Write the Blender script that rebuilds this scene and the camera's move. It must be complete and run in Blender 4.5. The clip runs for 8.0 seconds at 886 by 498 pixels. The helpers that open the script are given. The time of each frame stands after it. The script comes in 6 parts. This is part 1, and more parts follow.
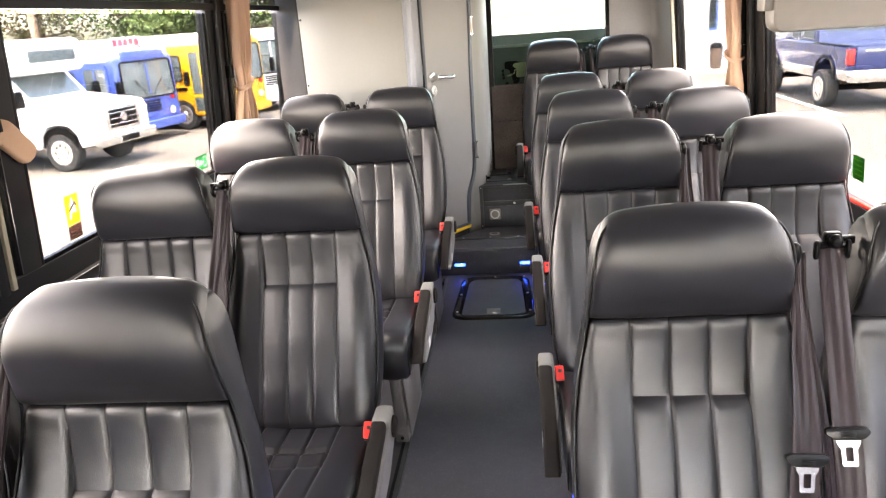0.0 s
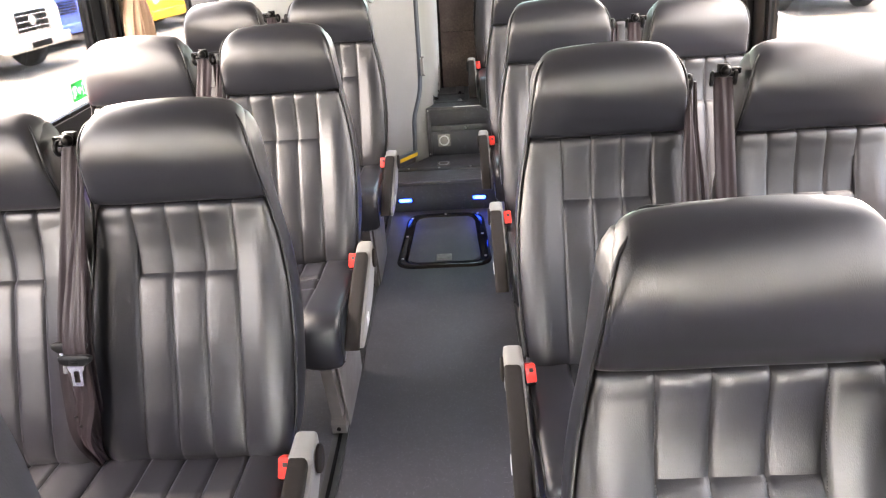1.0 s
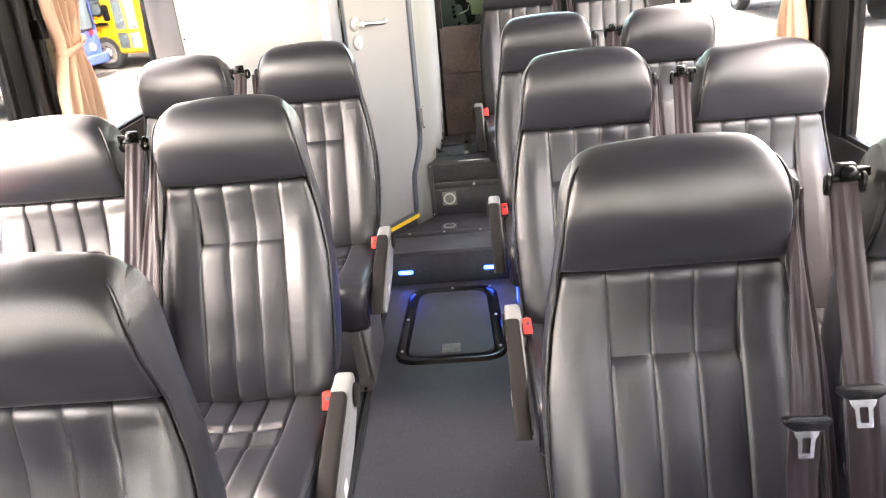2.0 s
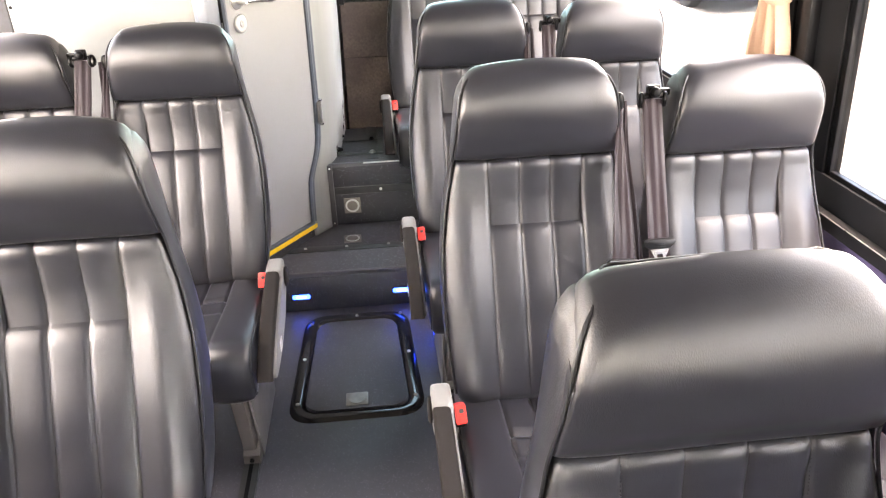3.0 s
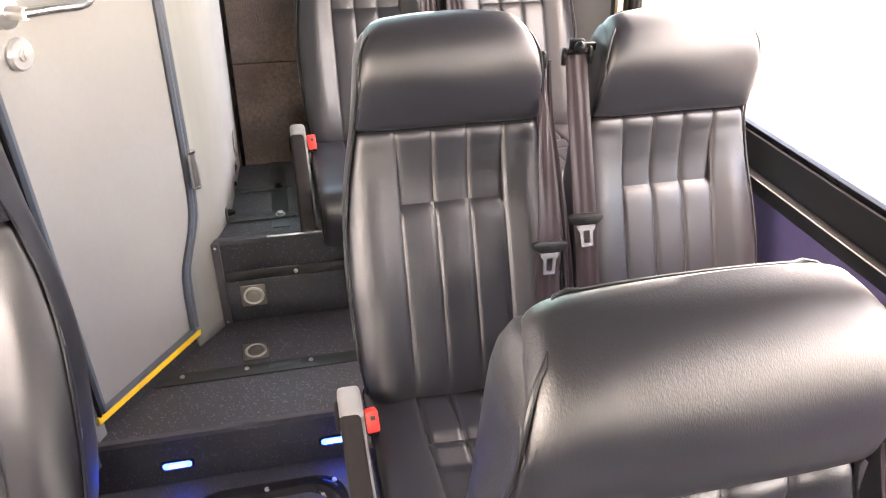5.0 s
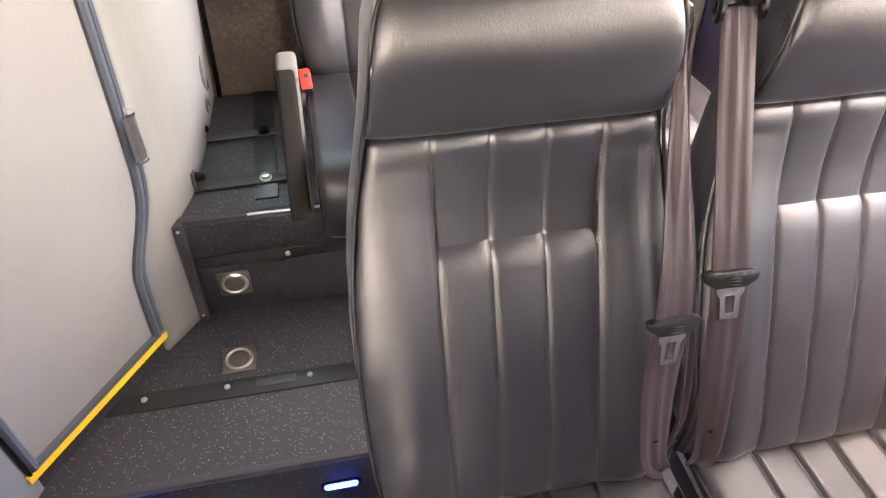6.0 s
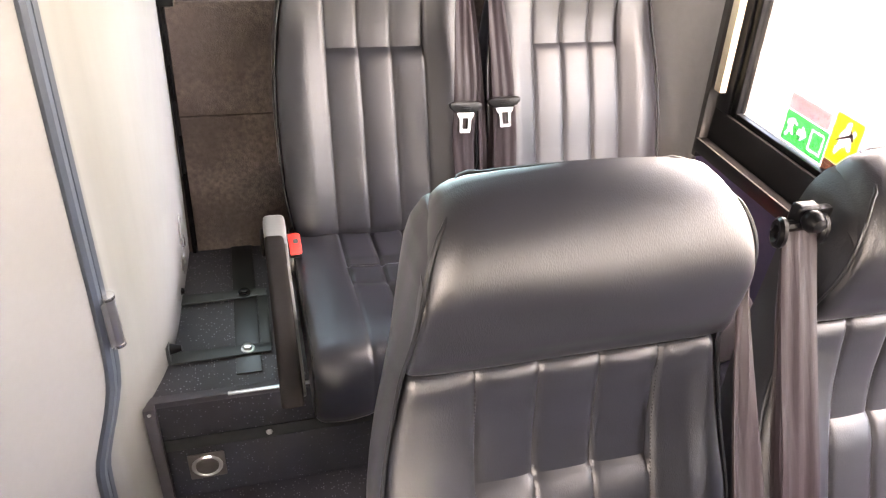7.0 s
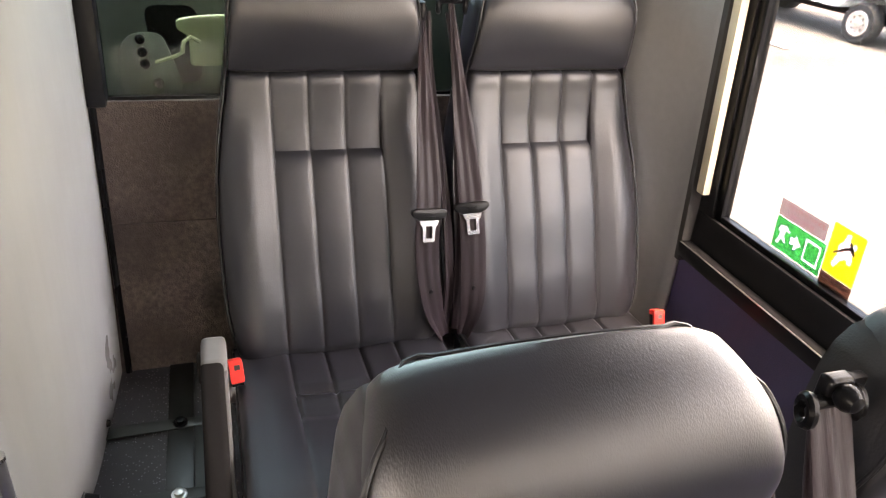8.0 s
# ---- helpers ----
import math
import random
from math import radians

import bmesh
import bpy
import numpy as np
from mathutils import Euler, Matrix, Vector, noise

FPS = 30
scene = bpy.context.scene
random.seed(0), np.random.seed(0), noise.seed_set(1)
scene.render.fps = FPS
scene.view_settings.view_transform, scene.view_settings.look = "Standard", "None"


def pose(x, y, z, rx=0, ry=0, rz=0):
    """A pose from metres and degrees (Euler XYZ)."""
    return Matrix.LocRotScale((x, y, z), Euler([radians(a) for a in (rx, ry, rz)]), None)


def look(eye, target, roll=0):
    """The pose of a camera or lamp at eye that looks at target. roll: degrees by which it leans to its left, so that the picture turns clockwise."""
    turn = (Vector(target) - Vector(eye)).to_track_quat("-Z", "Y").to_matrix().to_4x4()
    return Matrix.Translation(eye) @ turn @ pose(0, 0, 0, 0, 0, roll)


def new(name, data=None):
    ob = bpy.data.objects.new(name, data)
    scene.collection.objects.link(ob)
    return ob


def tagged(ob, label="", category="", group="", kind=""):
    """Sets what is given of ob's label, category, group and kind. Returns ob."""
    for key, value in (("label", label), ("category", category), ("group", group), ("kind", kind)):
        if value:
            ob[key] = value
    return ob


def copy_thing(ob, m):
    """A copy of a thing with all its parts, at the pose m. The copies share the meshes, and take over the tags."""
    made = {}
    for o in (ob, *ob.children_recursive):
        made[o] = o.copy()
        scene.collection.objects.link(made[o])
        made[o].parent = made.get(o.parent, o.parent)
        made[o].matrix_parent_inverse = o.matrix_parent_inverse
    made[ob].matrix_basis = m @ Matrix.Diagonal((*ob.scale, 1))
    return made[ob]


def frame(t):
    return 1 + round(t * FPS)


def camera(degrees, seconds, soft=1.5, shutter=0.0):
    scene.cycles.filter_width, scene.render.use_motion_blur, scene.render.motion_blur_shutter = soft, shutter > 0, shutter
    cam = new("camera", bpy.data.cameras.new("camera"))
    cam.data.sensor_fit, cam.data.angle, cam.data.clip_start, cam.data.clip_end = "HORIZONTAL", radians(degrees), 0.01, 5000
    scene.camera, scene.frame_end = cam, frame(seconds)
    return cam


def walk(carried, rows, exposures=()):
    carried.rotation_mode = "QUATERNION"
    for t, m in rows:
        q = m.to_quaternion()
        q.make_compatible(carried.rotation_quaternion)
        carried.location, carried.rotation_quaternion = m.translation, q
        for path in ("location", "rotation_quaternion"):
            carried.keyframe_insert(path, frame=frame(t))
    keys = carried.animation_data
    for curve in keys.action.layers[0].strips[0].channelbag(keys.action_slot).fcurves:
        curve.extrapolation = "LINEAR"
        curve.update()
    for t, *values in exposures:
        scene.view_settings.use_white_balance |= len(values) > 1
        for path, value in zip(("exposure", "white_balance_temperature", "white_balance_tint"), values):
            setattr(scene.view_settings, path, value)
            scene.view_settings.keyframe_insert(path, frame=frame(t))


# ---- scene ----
# ---- camera and walk ----
cam = camera(63.3, 8.0, soft=1.25)
# seconds, eye, yaw to the left, pitch up, roll
ROWS = [
    (0, 0.1492, -0.0114, 1.5056, 6.37, -17.79, -4.26),
    (0.3, 0.1579, 0.1161, 1.4853, 7.27, -20.61, -4.33),
    (0.5, 0.1478, 0.2476, 1.4663, 5.80, -23.56, -3.72),
    (0.7, 0.1283, 0.3733, 1.4745, 4.44, -25.56, -3.73),
    (1, 0.1287, 0.5120, 1.4806, 2.52, -25.40, -3.81),
    (1.2, 0.1317, 0.6035, 1.4755, 0.98, -25.16, -3.66),
    (1.5, 0.1496, 0.7778, 1.4626, 1.80, -24.39, -4.85),
    (1.7, 0.1665, 0.9099, 1.4783, 3.65, -23.45, -5.63),
    (2.8, 0.1103, 1.5287, 1.5202, -1.44, -26.41, -3.00),
    (3, 0.1144, 1.6156, 1.5155, -5.46, -27.02, -1.51),
    (3.2, 0.1275, 1.7171, 1.4969, -7.75, -27.56, -0.96),
    (3.5, 0.1771, 1.9289, 1.4843, -6.77, -28.50, -2.06),
    (3.7, 0.1963, 2.0568, 1.5135, -4.14, -28.71, -3.46),
    (4, 0.1845, 2.2205, 1.5148, -1.55, -27.98, -4.46),
    (4.2, 0.1635, 2.3356, 1.5071, -1.90, -28.15, -3.99),
    (4.5, 0.1294, 2.5048, 1.5250, -9.66, -28.77, -0.74),
    (4.7, 0.1274, 2.5798, 1.5194, -13.16, -29.64, 0.58),
    (5.8, 0.2319, 3.2381, 1.4357, -12.78, -40.54, 0.71),
    (6, 0.2153, 3.3271, 1.4349, -12.45, -42.68, 1.08),
    (6.2, 0.1909, 3.3917, 1.4531, -15.42, -41.34, 3.37),
    (6.5, 0.1590, 3.4575, 1.4653, -18.41, -37.82, 5.18),
    (6.8, 0.1411, 3.4978, 1.4772, -18.02, -35.68, 4.52),
    (7, 0.1433, 3.5055, 1.4850, -17.42, -34.16, 4.29),
    (7.2, 0.1445, 3.5098, 1.4830, -18.16, -32.70, 4.96),
    (7.5, 0.1620, 3.5257, 1.4816, -19.17, -31.64, 6.00),
    (7.8, 0.1881, 3.5952, 1.4858, -20.05, -30.27, 5.97),
    (8, 0.2149, 3.6750, 1.4865, -19.24, -28.52, 4.70),
]


def stand(x, y, z, yaw, pitch, roll):
    """The camera's pose from its eye and three angles."""
    yaw, pitch = radians(yaw), radians(pitch)
    ahead = Vector((-math.sin(yaw) * math.cos(pitch), math.cos(yaw) * math.cos(pitch), math.sin(pitch)))
    return look((x, y, z), Vector((x, y, z)) + ahead * 2, roll)


walk(cam, [(row[0], stand(*row[1:])) for row in ROWS],
     exposures=[(0.0, 3.66, 7900, 17), (0.8, 4.18, 7900, 17), (1.5, 4.5, 7900, 17), (3.0, 4.58, 7900, 18), (4.5, 4.58, 8100, 20), (5.3, 4.65, 8400, 22), (6.3, 4.85, 8600, 22), (7.2, 4.68, 8300, 22), (8.0, 3.88, 8300, 20)])

# ---- daylight: bright hazy sky, soft high sun ----
world = bpy.data.worlds.new("world")
scene.world = world
world.use_nodes = True
wn = world.node_tree
sky = wn.nodes.new("ShaderNodeTexSky")
sky.sky_type = "NISHITA"
sky.sun_disc = False
sky.sun_elevation, sky.sun_rotation = radians(73), radians(184)
sky.air_density, sky.dust_density = 1.0, 4.0
wn.links.new(sky.outputs["Color"], wn.nodes["Background"].inputs["Color"])
wn.nodes["Background"].inputs["Strength"].default_value = 1.15

sun_data = bpy.data.lights.new("sun", "SUN")
sun_data.energy, sun_data.angle, sun_data.color = 3.2, radians(12), (1.0, 0.96, 0.9)
sun = new("sun", sun_data)
sun.matrix_world = look((0, 0, 30), (0.6, 9.0, 0))

# daylight through the windshield and the side windows
SKYLIGHTS = [("windshield", (0, -3.36, 1.40), (0, 2.0, 0.9), 2.3, 0.80, 3.9)]
for side, spans in ((1, [(0.24, 1.53, 1.3), (1.88, 3.17, 2.4), (3.52, 4.80, 2.4)]), (-1, [(0.24, 1.53, 2.5), (1.93, 3.27, 5.6), (3.57, 4.31, 0.6)])):
    for y0, y1, power in spans:
        SKYLIGHTS.append(("window", (side * 1.19, (y0 + y1) / 2, 1.25), (side * 0.0, (y0 + y1) / 2, 0.85), y1 - y0, 0.66, power))
for kind, eye, target, w, h, power in SKYLIGHTS:
    data = bpy.data.lights.new(kind + "_daylight", "AREA")
    data.shape, data.size, data.size_y, data.energy, data.color = "RECTANGLE", w, h, power, (0.99, 0.975, 0.955)
    new(kind + "_daylight", data).matrix_world = look(eye, target)


# ---- materials ----
def material(name, colour, rough=0.5, metal=0.0, second=None, grain=60.0, stain=1.5, mix=0.35, bump=0.0, bump_scale=400.0,
             speckle=None, coat=0.0, spec=0.5, emit=None, power=0.0, rough_var=0.08, stretch=None):
    """Principled surface with two scales of colour variation, varied roughness and fine relief."""
    m = bpy.data.materials.new(name)
    m.use_nodes = True
    nt = m.node_tree
    b = nt.nodes["Principled BSDF"]
    link = nt.links.new
    tc = nt.nodes.new("ShaderNodeTexCoord")

    space = tc.outputs["Object"]
    drawn = space
    if stretch:
        mp = nt.nodes.new("ShaderNodeMapping")
        mp.inputs["Scale"].default_value = stretch
        link(space, mp.inputs["Vector"])
        drawn = mp.outputs["Vector"]

    def tex(scale, detail=4.0, vector=space):
        n = nt.nodes.new("ShaderNodeTexNoise")
        n.inputs["Scale"].default_value, n.inputs["Detail"].default_value = scale, detail
        link(vector, n.inputs["Vector"])
        return n.outputs["Fac"]

    def blend(fac, a, c):
        n = nt.nodes.new("ShaderNodeMix")
        n.data_type = "RGBA"
        link(fac, n.inputs["Factor"])
        for value, sock in ((a, n.inputs["A"]), (c, n.inputs["B"])):
            if isinstance(value, tuple):
                sock.default_value = (*value, 1)
            else:
                link(value, sock)
        return n.outputs["Result"]

    def ramp(value, lo, hi, a=0.0, c=1.0):
        n = nt.nodes.new("ShaderNodeMapRange")
        for key, v in (("From Min", lo), ("From Max", hi), ("To Min", a), ("To Max", c)):
            n.inputs[key].default_value = v
        link(value, n.inputs["Value"])
        return n.outputs["Result"]

    second = second or tuple(c * 0.75 for c in colour)
    large, small = tex(stain, 5.0), tex(grain, 3.0, drawn)
    col = blend(ramp(large, 0.35, 0.65, 0.0, mix), colour, second)
    col = blend(ramp(small, 0.3, 0.7, 0.0, mix), col, second)
    if speckle:
        spots = nt.nodes.new("ShaderNodeTexVoronoi")
        spots.inputs["Scale"].default_value = speckle[1]
        link(tc.outputs["Object"], spots.inputs["Vector"])
        pick = nt.nodes.new("ShaderNodeSeparateColor")
        link(spots.outputs["Color"], pick.inputs["Color"])
        near = ramp(spots.outputs["Distance"], 0.30, 0.18)
        some = ramp(pick.outputs["Red"], speckle[2], speckle[2] + 0.02)
        both = nt.nodes.new("ShaderNodeMath")
        both.operation = "MULTIPLY"
        link(near, both.inputs[0])
        link(some, both.inputs[1])
        col = blend(both.outputs["Value"], col, speckle[0])
    link(col, b.inputs["Base Color"])
    link(ramp(large, 0.3, 0.7, rough - rough_var, rough + rough_var), b.inputs["Roughness"])
    b.inputs["Metallic"].default_value = metal
    b.inputs["Specular IOR Level"].default_value = spec
    b.inputs["Coat Weight"].default_value = coat
    if bump:
        bp = nt.nodes.new("ShaderNodeBump")
        bp.inputs["Strength"].default_value, bp.inputs["Distance"].default_value = bump, 0.001
        v = nt.nodes.new("ShaderNodeTexVoronoi")
        v.inputs["Scale"].default_value = bump_scale
        link(drawn, v.inputs["Vector"])
        add = nt.nodes.new("ShaderNodeMath")
        link(v.outputs["Distance"], add.inputs[0])
        link(tex(bump_scale * 0.6, 4.0, drawn), add.inputs[1])
        link(add.outputs["Value"], bp.inputs["Height"])
        link(bp.outputs["Normal"], b.inputs["Normal"])
    if emit:
        b.inputs["Emission Color"].default_value = (*emit, 1)
        b.inputs["Emission Strength"].default_value = power
    return m


def leather_material(name):
    """Black grained leather: a near-black body under a soft sheen that falls off quickly, with wrinkled grain and rubbed patches."""
    m = bpy.data.materials.new(name)
    m.use_nodes = True
    nt = m.node_tree
    link = nt.links.new
    nt.nodes.remove(nt.nodes["Principled BSDF"])
    tc, mp = nt.nodes.new("ShaderNodeTexCoord"), nt.nodes.new("ShaderNodeMapping")
    mp.inputs["Scale"].default_value = (1.0, 0.45, 0.35)
    link(tc.outputs["Object"], mp.inputs["Vector"])

    def noise(scale, detail, vector):
        n = nt.nodes.new("ShaderNodeTexNoise")
        n.inputs["Scale"].default_value, n.inputs["Detail"].default_value = scale, detail
        link(vector, n.inputs["Vector"])
        return n.outputs["Fac"]

    def span(value, lo, hi, a, c):
        n = nt.nodes.new("ShaderNodeMapRange")
        for key, v in (("From Min", lo), ("From Max", hi), ("To Min", a), ("To Max", c)):
            n.inputs[key].default_value = v
        link(value, n.inputs["Value"])
        return n.outputs["Result"]

    body, sheen, mix, fres = (nt.nodes.new(k) for k in ("ShaderNodeBsdfDiffuse", "ShaderNodeBsdfGlossy", "ShaderNodeMixShader", "ShaderNodeFresnel"))
    tone = nt.nodes.new("ShaderNodeMix")
    tone.data_type = "RGBA"
    tone.inputs["A"].default_value, tone.inputs["B"].default_value = (0.0075, 0.0072, 0.0080, 1), (0.0052, 0.0050, 0.0056, 1)
    link(noise(9.0, 4.0, tc.outputs["Object"]), tone.inputs["Factor"])
    link(tone.outputs["Result"], body.inputs["Color"])
    sheen.distribution = "BECKMANN"
    sheen.inputs["Color"].default_value = (1.0, 0.985, 0.985, 1)
    link(span(noise(3.0, 5.0, tc.outputs["Object"]), 0.3, 0.7, 0.415, 0.485), sheen.inputs["Roughness"])
    fres.inputs["IOR"].default_value = 1.54
    # grain: pebbles with finer wrinkles
    pebble = nt.nodes.new("ShaderNodeTexVoronoi")
    pebble.inputs["Scale"].default_value = 900
    link(mp.outputs["Vector"], pebble.inputs["Vector"])
    add = nt.nodes.new("ShaderNodeMath")
    link(pebble.outputs["Distance"], add.inputs[0])
    link(noise(520.0, 4.0, mp.outputs["Vector"]), add.inputs[1])
    bump = nt.nodes.new("ShaderNodeBump")
    bump.inputs["Strength"].default_value, bump.inputs["Distance"].default_value = 0.17, 0.001
    link(add.outputs["Value"], bump.inputs["Height"])
    for node in (body, sheen):
        link(bump.outputs["Normal"], node.inputs["Normal"])
    link(fres.outputs["Fac"], mix.inputs["Fac"])
    link(body.outputs["BSDF"], mix.inputs[1])
    link(sheen.outputs["BSDF"], mix.inputs[2])
    link(mix.outputs["Shader"], nt.nodes["Material Output"].inputs["Surface"])
    return m


def glass_material(name, tint, gloss=0.025):
    """A thin tinted pane: tinted see-through with a little mirror gloss."""
    m = bpy.data.materials.new(name)
    m.use_nodes = True
    nt = m.node_tree
    nt.nodes.remove(nt.nodes["Principled BSDF"])
    out = nt.nodes["Material Output"]
    t, g, mx = (nt.nodes.new(k) for k in ("ShaderNodeBsdfTransparent", "ShaderNodeBsdfGlossy", "ShaderNodeMixShader"))
    t.inputs["Color"].default_value = (*tint, 1)
    g.inputs["Roughness"].default_value = 0.02
    g.inputs["Color"].default_value = (0.9, 0.95, 1.0, 1)
    mx.inputs["Fac"].default_value = gloss
    for a, c in ((t.outputs["BSDF"], mx.inputs[1]), (g.outputs["BSDF"], mx.inputs[2]), (mx.outputs["Shader"], out.inputs["Surface"])):
        nt.links.new(a, c)
    return m


LEATHER = leather_material("seat_leather")
PIPING = material("piping_vinyl", (0.006, 0.006, 0.0065), 0.42, spec=0.3, mix=0.2)
THREAD = material("grey_thread", (0.030, 0.028, 0.028), 0.7, spec=0.2, mix=0.3)
GUARD = material("belt_guard_plastic", (0.0025, 0.0026, 0.0026), 0.32, spec=0.2, mix=0.3, bump=0.1, bump_scale=500)
LEG_BROWN = material("leg_brown_steel", (0.075, 0.064, 0.058), 0.45, mix=0.35, stain=8)
SHELL = material("seat_shell", (0.022, 0.022, 0.024), 0.55, bump=0.2, bump_scale=500)
ARM_CAP = material("armrest_rubber", (0.016, 0.0135, 0.0125), 0.75, spec=0.12, bump=0.25, bump_scale=700, mix=0.3)
ARM_GREY = material("armrest_grey_plastic", (0.175, 0.169, 0.158), 0.42, mix=0.2, bump=0.1, bump_scale=600)
LEG_GREY = material("leg_painted_steel", (0.085, 0.077, 0.071), 0.4, mix=0.35, stain=8)
RED = material("red_buckle_plastic", (0.75, 0.03, 0.02), 0.35, second=(0.6, 0.02, 0.015), mix=0.3)
BLACK = material("black_plastic", (0.0018, 0.0018, 0.0020), 0.32, spec=0.12, mix=0.3, bump=0.1, bump_scale=500)
BLACK_METAL = material("black_coated_aluminium", (0.0045, 0.0045, 0.005), 0.38, mix=0.4, stain=4, spec=0.22)
BELT = material("belt_webbing", (0.026, 0.0185, 0.0205), 0.45, second=(0.009, 0.0063, 0.0070), grain=70, mix=0.55, bump=0.15, bump_scale=700, spec=0.16, stretch=(1.0, 0.03, 0.012))
CHROME = material("chrome_tongue", (0.75, 0.75, 0.74), 0.22, 1.0, mix=0.2)
SATIN = material("satin_chrome", (0.68, 0.67, 0.65), 0.33, 1.0, mix=0.15)
HINGE_STEEL = material("polished_hinge_steel", (0.30, 0.28, 0.265), 0.34, 1.0, mix=0.3, stain=25)
STEEL = material("brushed_steel", (0.62, 0.61, 0.58), 0.33, 1.0, mix=0.3, stain=20)
DULL_STEEL = material("dull_latch_steel", (0.24, 0.215, 0.195), 0.40, 1.0, mix=0.4, stain=30)
RISER = material("black_riser_rubber", (0.012, 0.0115, 0.016), 0.5, second=(0.0075, 0.0072, 0.0105), mix=0.5, grain=60, speckle=((0.17, 0.17, 0.21), 200, 0.76), bump=0.2, bump_scale=500)
FLOOR = material("speckled_rubber_floor", (0.038, 0.0375, 0.045), 0.46, second=(0.025, 0.025, 0.031), grain=40, stain=2.5, mix=0.5,
                 speckle=((0.12, 0.125, 0.14), 200, 0.64), bump=0.25, bump_scale=500)
STEP_RUBBER = material("speckled_step_rubber", (0.042, 0.041, 0.046), 0.46, second=(0.028, 0.027, 0.033), grain=40, stain=2.5, mix=0.5,
                       speckle=((0.24, 0.245, 0.27), 190, 0.62), bump=0.25, bump_scale=500)
HATCH_RUBBER = material("hatch_rubber_rim", (0.006, 0.006, 0.0065), 0.16, spec=0.3, mix=0.4, rough_var=0.05)
TRACK = material("black_seat_track", (0.013, 0.014, 0.0135), 0.36, mix=0.3, stain=12, rough_var=0.04)
BRACKET = material("grey_green_bracket", (0.030, 0.036, 0.034), 0.4, mix=0.4, stain=10)
NOSING = material("step_nosing", (0.040, 0.036, 0.042), 0.4, mix=0.3, bump=0.2, bump_scale=300)
BEIGE = material("beige_laminate", (0.165, 0.160, 0.139), 0.5, second=(0.148, 0.143, 0.124), mix=0.3, bump=0.12, bump_scale=900)
DOOR_GREY = material("door_grey_laminate", (0.196, 0.188, 0.180), 0.46, second=(0.170, 0.164, 0.157), grain=90, mix=0.35, bump=0.2, bump_scale=1100)
GASKET = material("blue_grey_edging", (0.047, 0.057, 0.071), 0.42, mix=0.25)
FRAME_GREY = material("blue_grey_frame", (0.155, 0.165, 0.18), 0.42, mix=0.2)
KICK = material("dark_kick_panel", (0.036, 0.031, 0.036), 0.5, mix=0.4, stain=8, bump=0.2, bump_scale=300)
MOULDED = material("moulded_grey_panel", (0.195, 0.192, 0.176), 0.34, second=(0.15, 0.148, 0.135), grain=45, mix=0.35, stretch=(1.0, 1.0, 0.10))
YELLOW = material("yellow_edge_strip", (0.80, 0.47, 0.01), 0.45, second=(0.62, 0.36, 0.01), mix=0.35, stain=14)
CARPET = material("brown_wall_carpet", (0.135, 0.106, 0.096), 0.95, second=(0.044, 0.034, 0.031), grain=95, stain=5, mix=0.8, bump=1.0, bump_scale=350, spec=0.1)
# the purple of LED light on the wall is put into this colour
WALL_LED_TINT = material("wall_vinyl_led_tint", (0.060, 0.048, 0.115), 0.6, mix=0.4, bump=0.3, bump_scale=400)
WALL_GREY = material("grey_wall_fabric", (0.22, 0.215, 0.215), 0.7, second=(0.18, 0.175, 0.178), grain=60, mix=0.4, bump=0.3, bump_scale=500)
CORNER_GREY = material("dark_corner_cloth", (0.032, 0.031, 0.031), 0.85, spec=0.1, mix=0.3, bump=0.2, bump_scale=500)
CEILING = material("ceiling_cloth", (0.14, 0.137, 0.131), 0.85, mix=0.2, bump=0.3, bump_scale=400)
HEADER = material("dark_header_cloth", (0.055, 0.053, 0.052), 0.85, mix=0.3, bump=0.3, bump_scale=500, spec=0.1)
CREAM = material("cream_trim", (0.46, 0.41, 0.30), 0.45, mix=0.2)
CURTAIN = material("tan_curtain_cloth", (0.46, 0.30, 0.21), 0.8, second=(0.38, 0.24, 0.165), grain=200, mix=0.4, bump=0.4, bump_scale=900, spec=0.2)
MONITOR = material("grey_monitor_plastic", (0.185, 0.172, 0.155), 0.5, mix=0.2, bump=0.1, bump_scale=800)
LED = material("blue_led_lens", (0.1, 0.2, 0.8), 0.3, emit=(0.0012, 0.035, 1.0), power=1.5)
LED_CORE = material("blue_led_core", (0.6, 0.7, 1.0), 0.3, emit=(0.018, 0.15, 1.0), power=1.5)
WINDOW = glass_material("tinted_window_glass", (0.355, 0.362, 0.358))
TRANSOM_GLASS = glass_material("dark_transom_glass", (0.20, 0.205, 0.20), 0.04)
REAR_GLASS = glass_material("rear_green_glass", (0.47, 0.53, 0.49), 0.001)
CLEAR = glass_material("windshield_glass", (0.95, 0.96, 0.96))
REAR_METAL = material("grey_green_metal", (0.17, 0.19, 0.175), 0.4, second=(0.11, 0.13, 0.115), mix=0.5, stain=4)
PALE = material("pale_yellow_cover", (0.75, 0.78, 0.50), 0.5, mix=0.3, stain=10)


def film_material(name, colour, thin=0.55):
    """Printed film on glass: daylight from behind shows through it."""
    m = material(name, colour, 0.4, mix=0.12)
    nt = m.node_tree
    t, mx = nt.nodes.new("ShaderNodeBsdfTranslucent"), nt.nodes.new("ShaderNodeMixShader")
    t.inputs["Color"].default_value = (*colour, 1)
    mx.inputs["Fac"].default_value = thin
    nt.links.new(nt.nodes["Principled BSDF"].outputs["BSDF"], mx.inputs[1])
    nt.links.new(t.outputs["BSDF"], mx.inputs[2])
    nt.links.new(mx.outputs["Shader"], nt.nodes["Material Output"].inputs["Surface"])
    return m


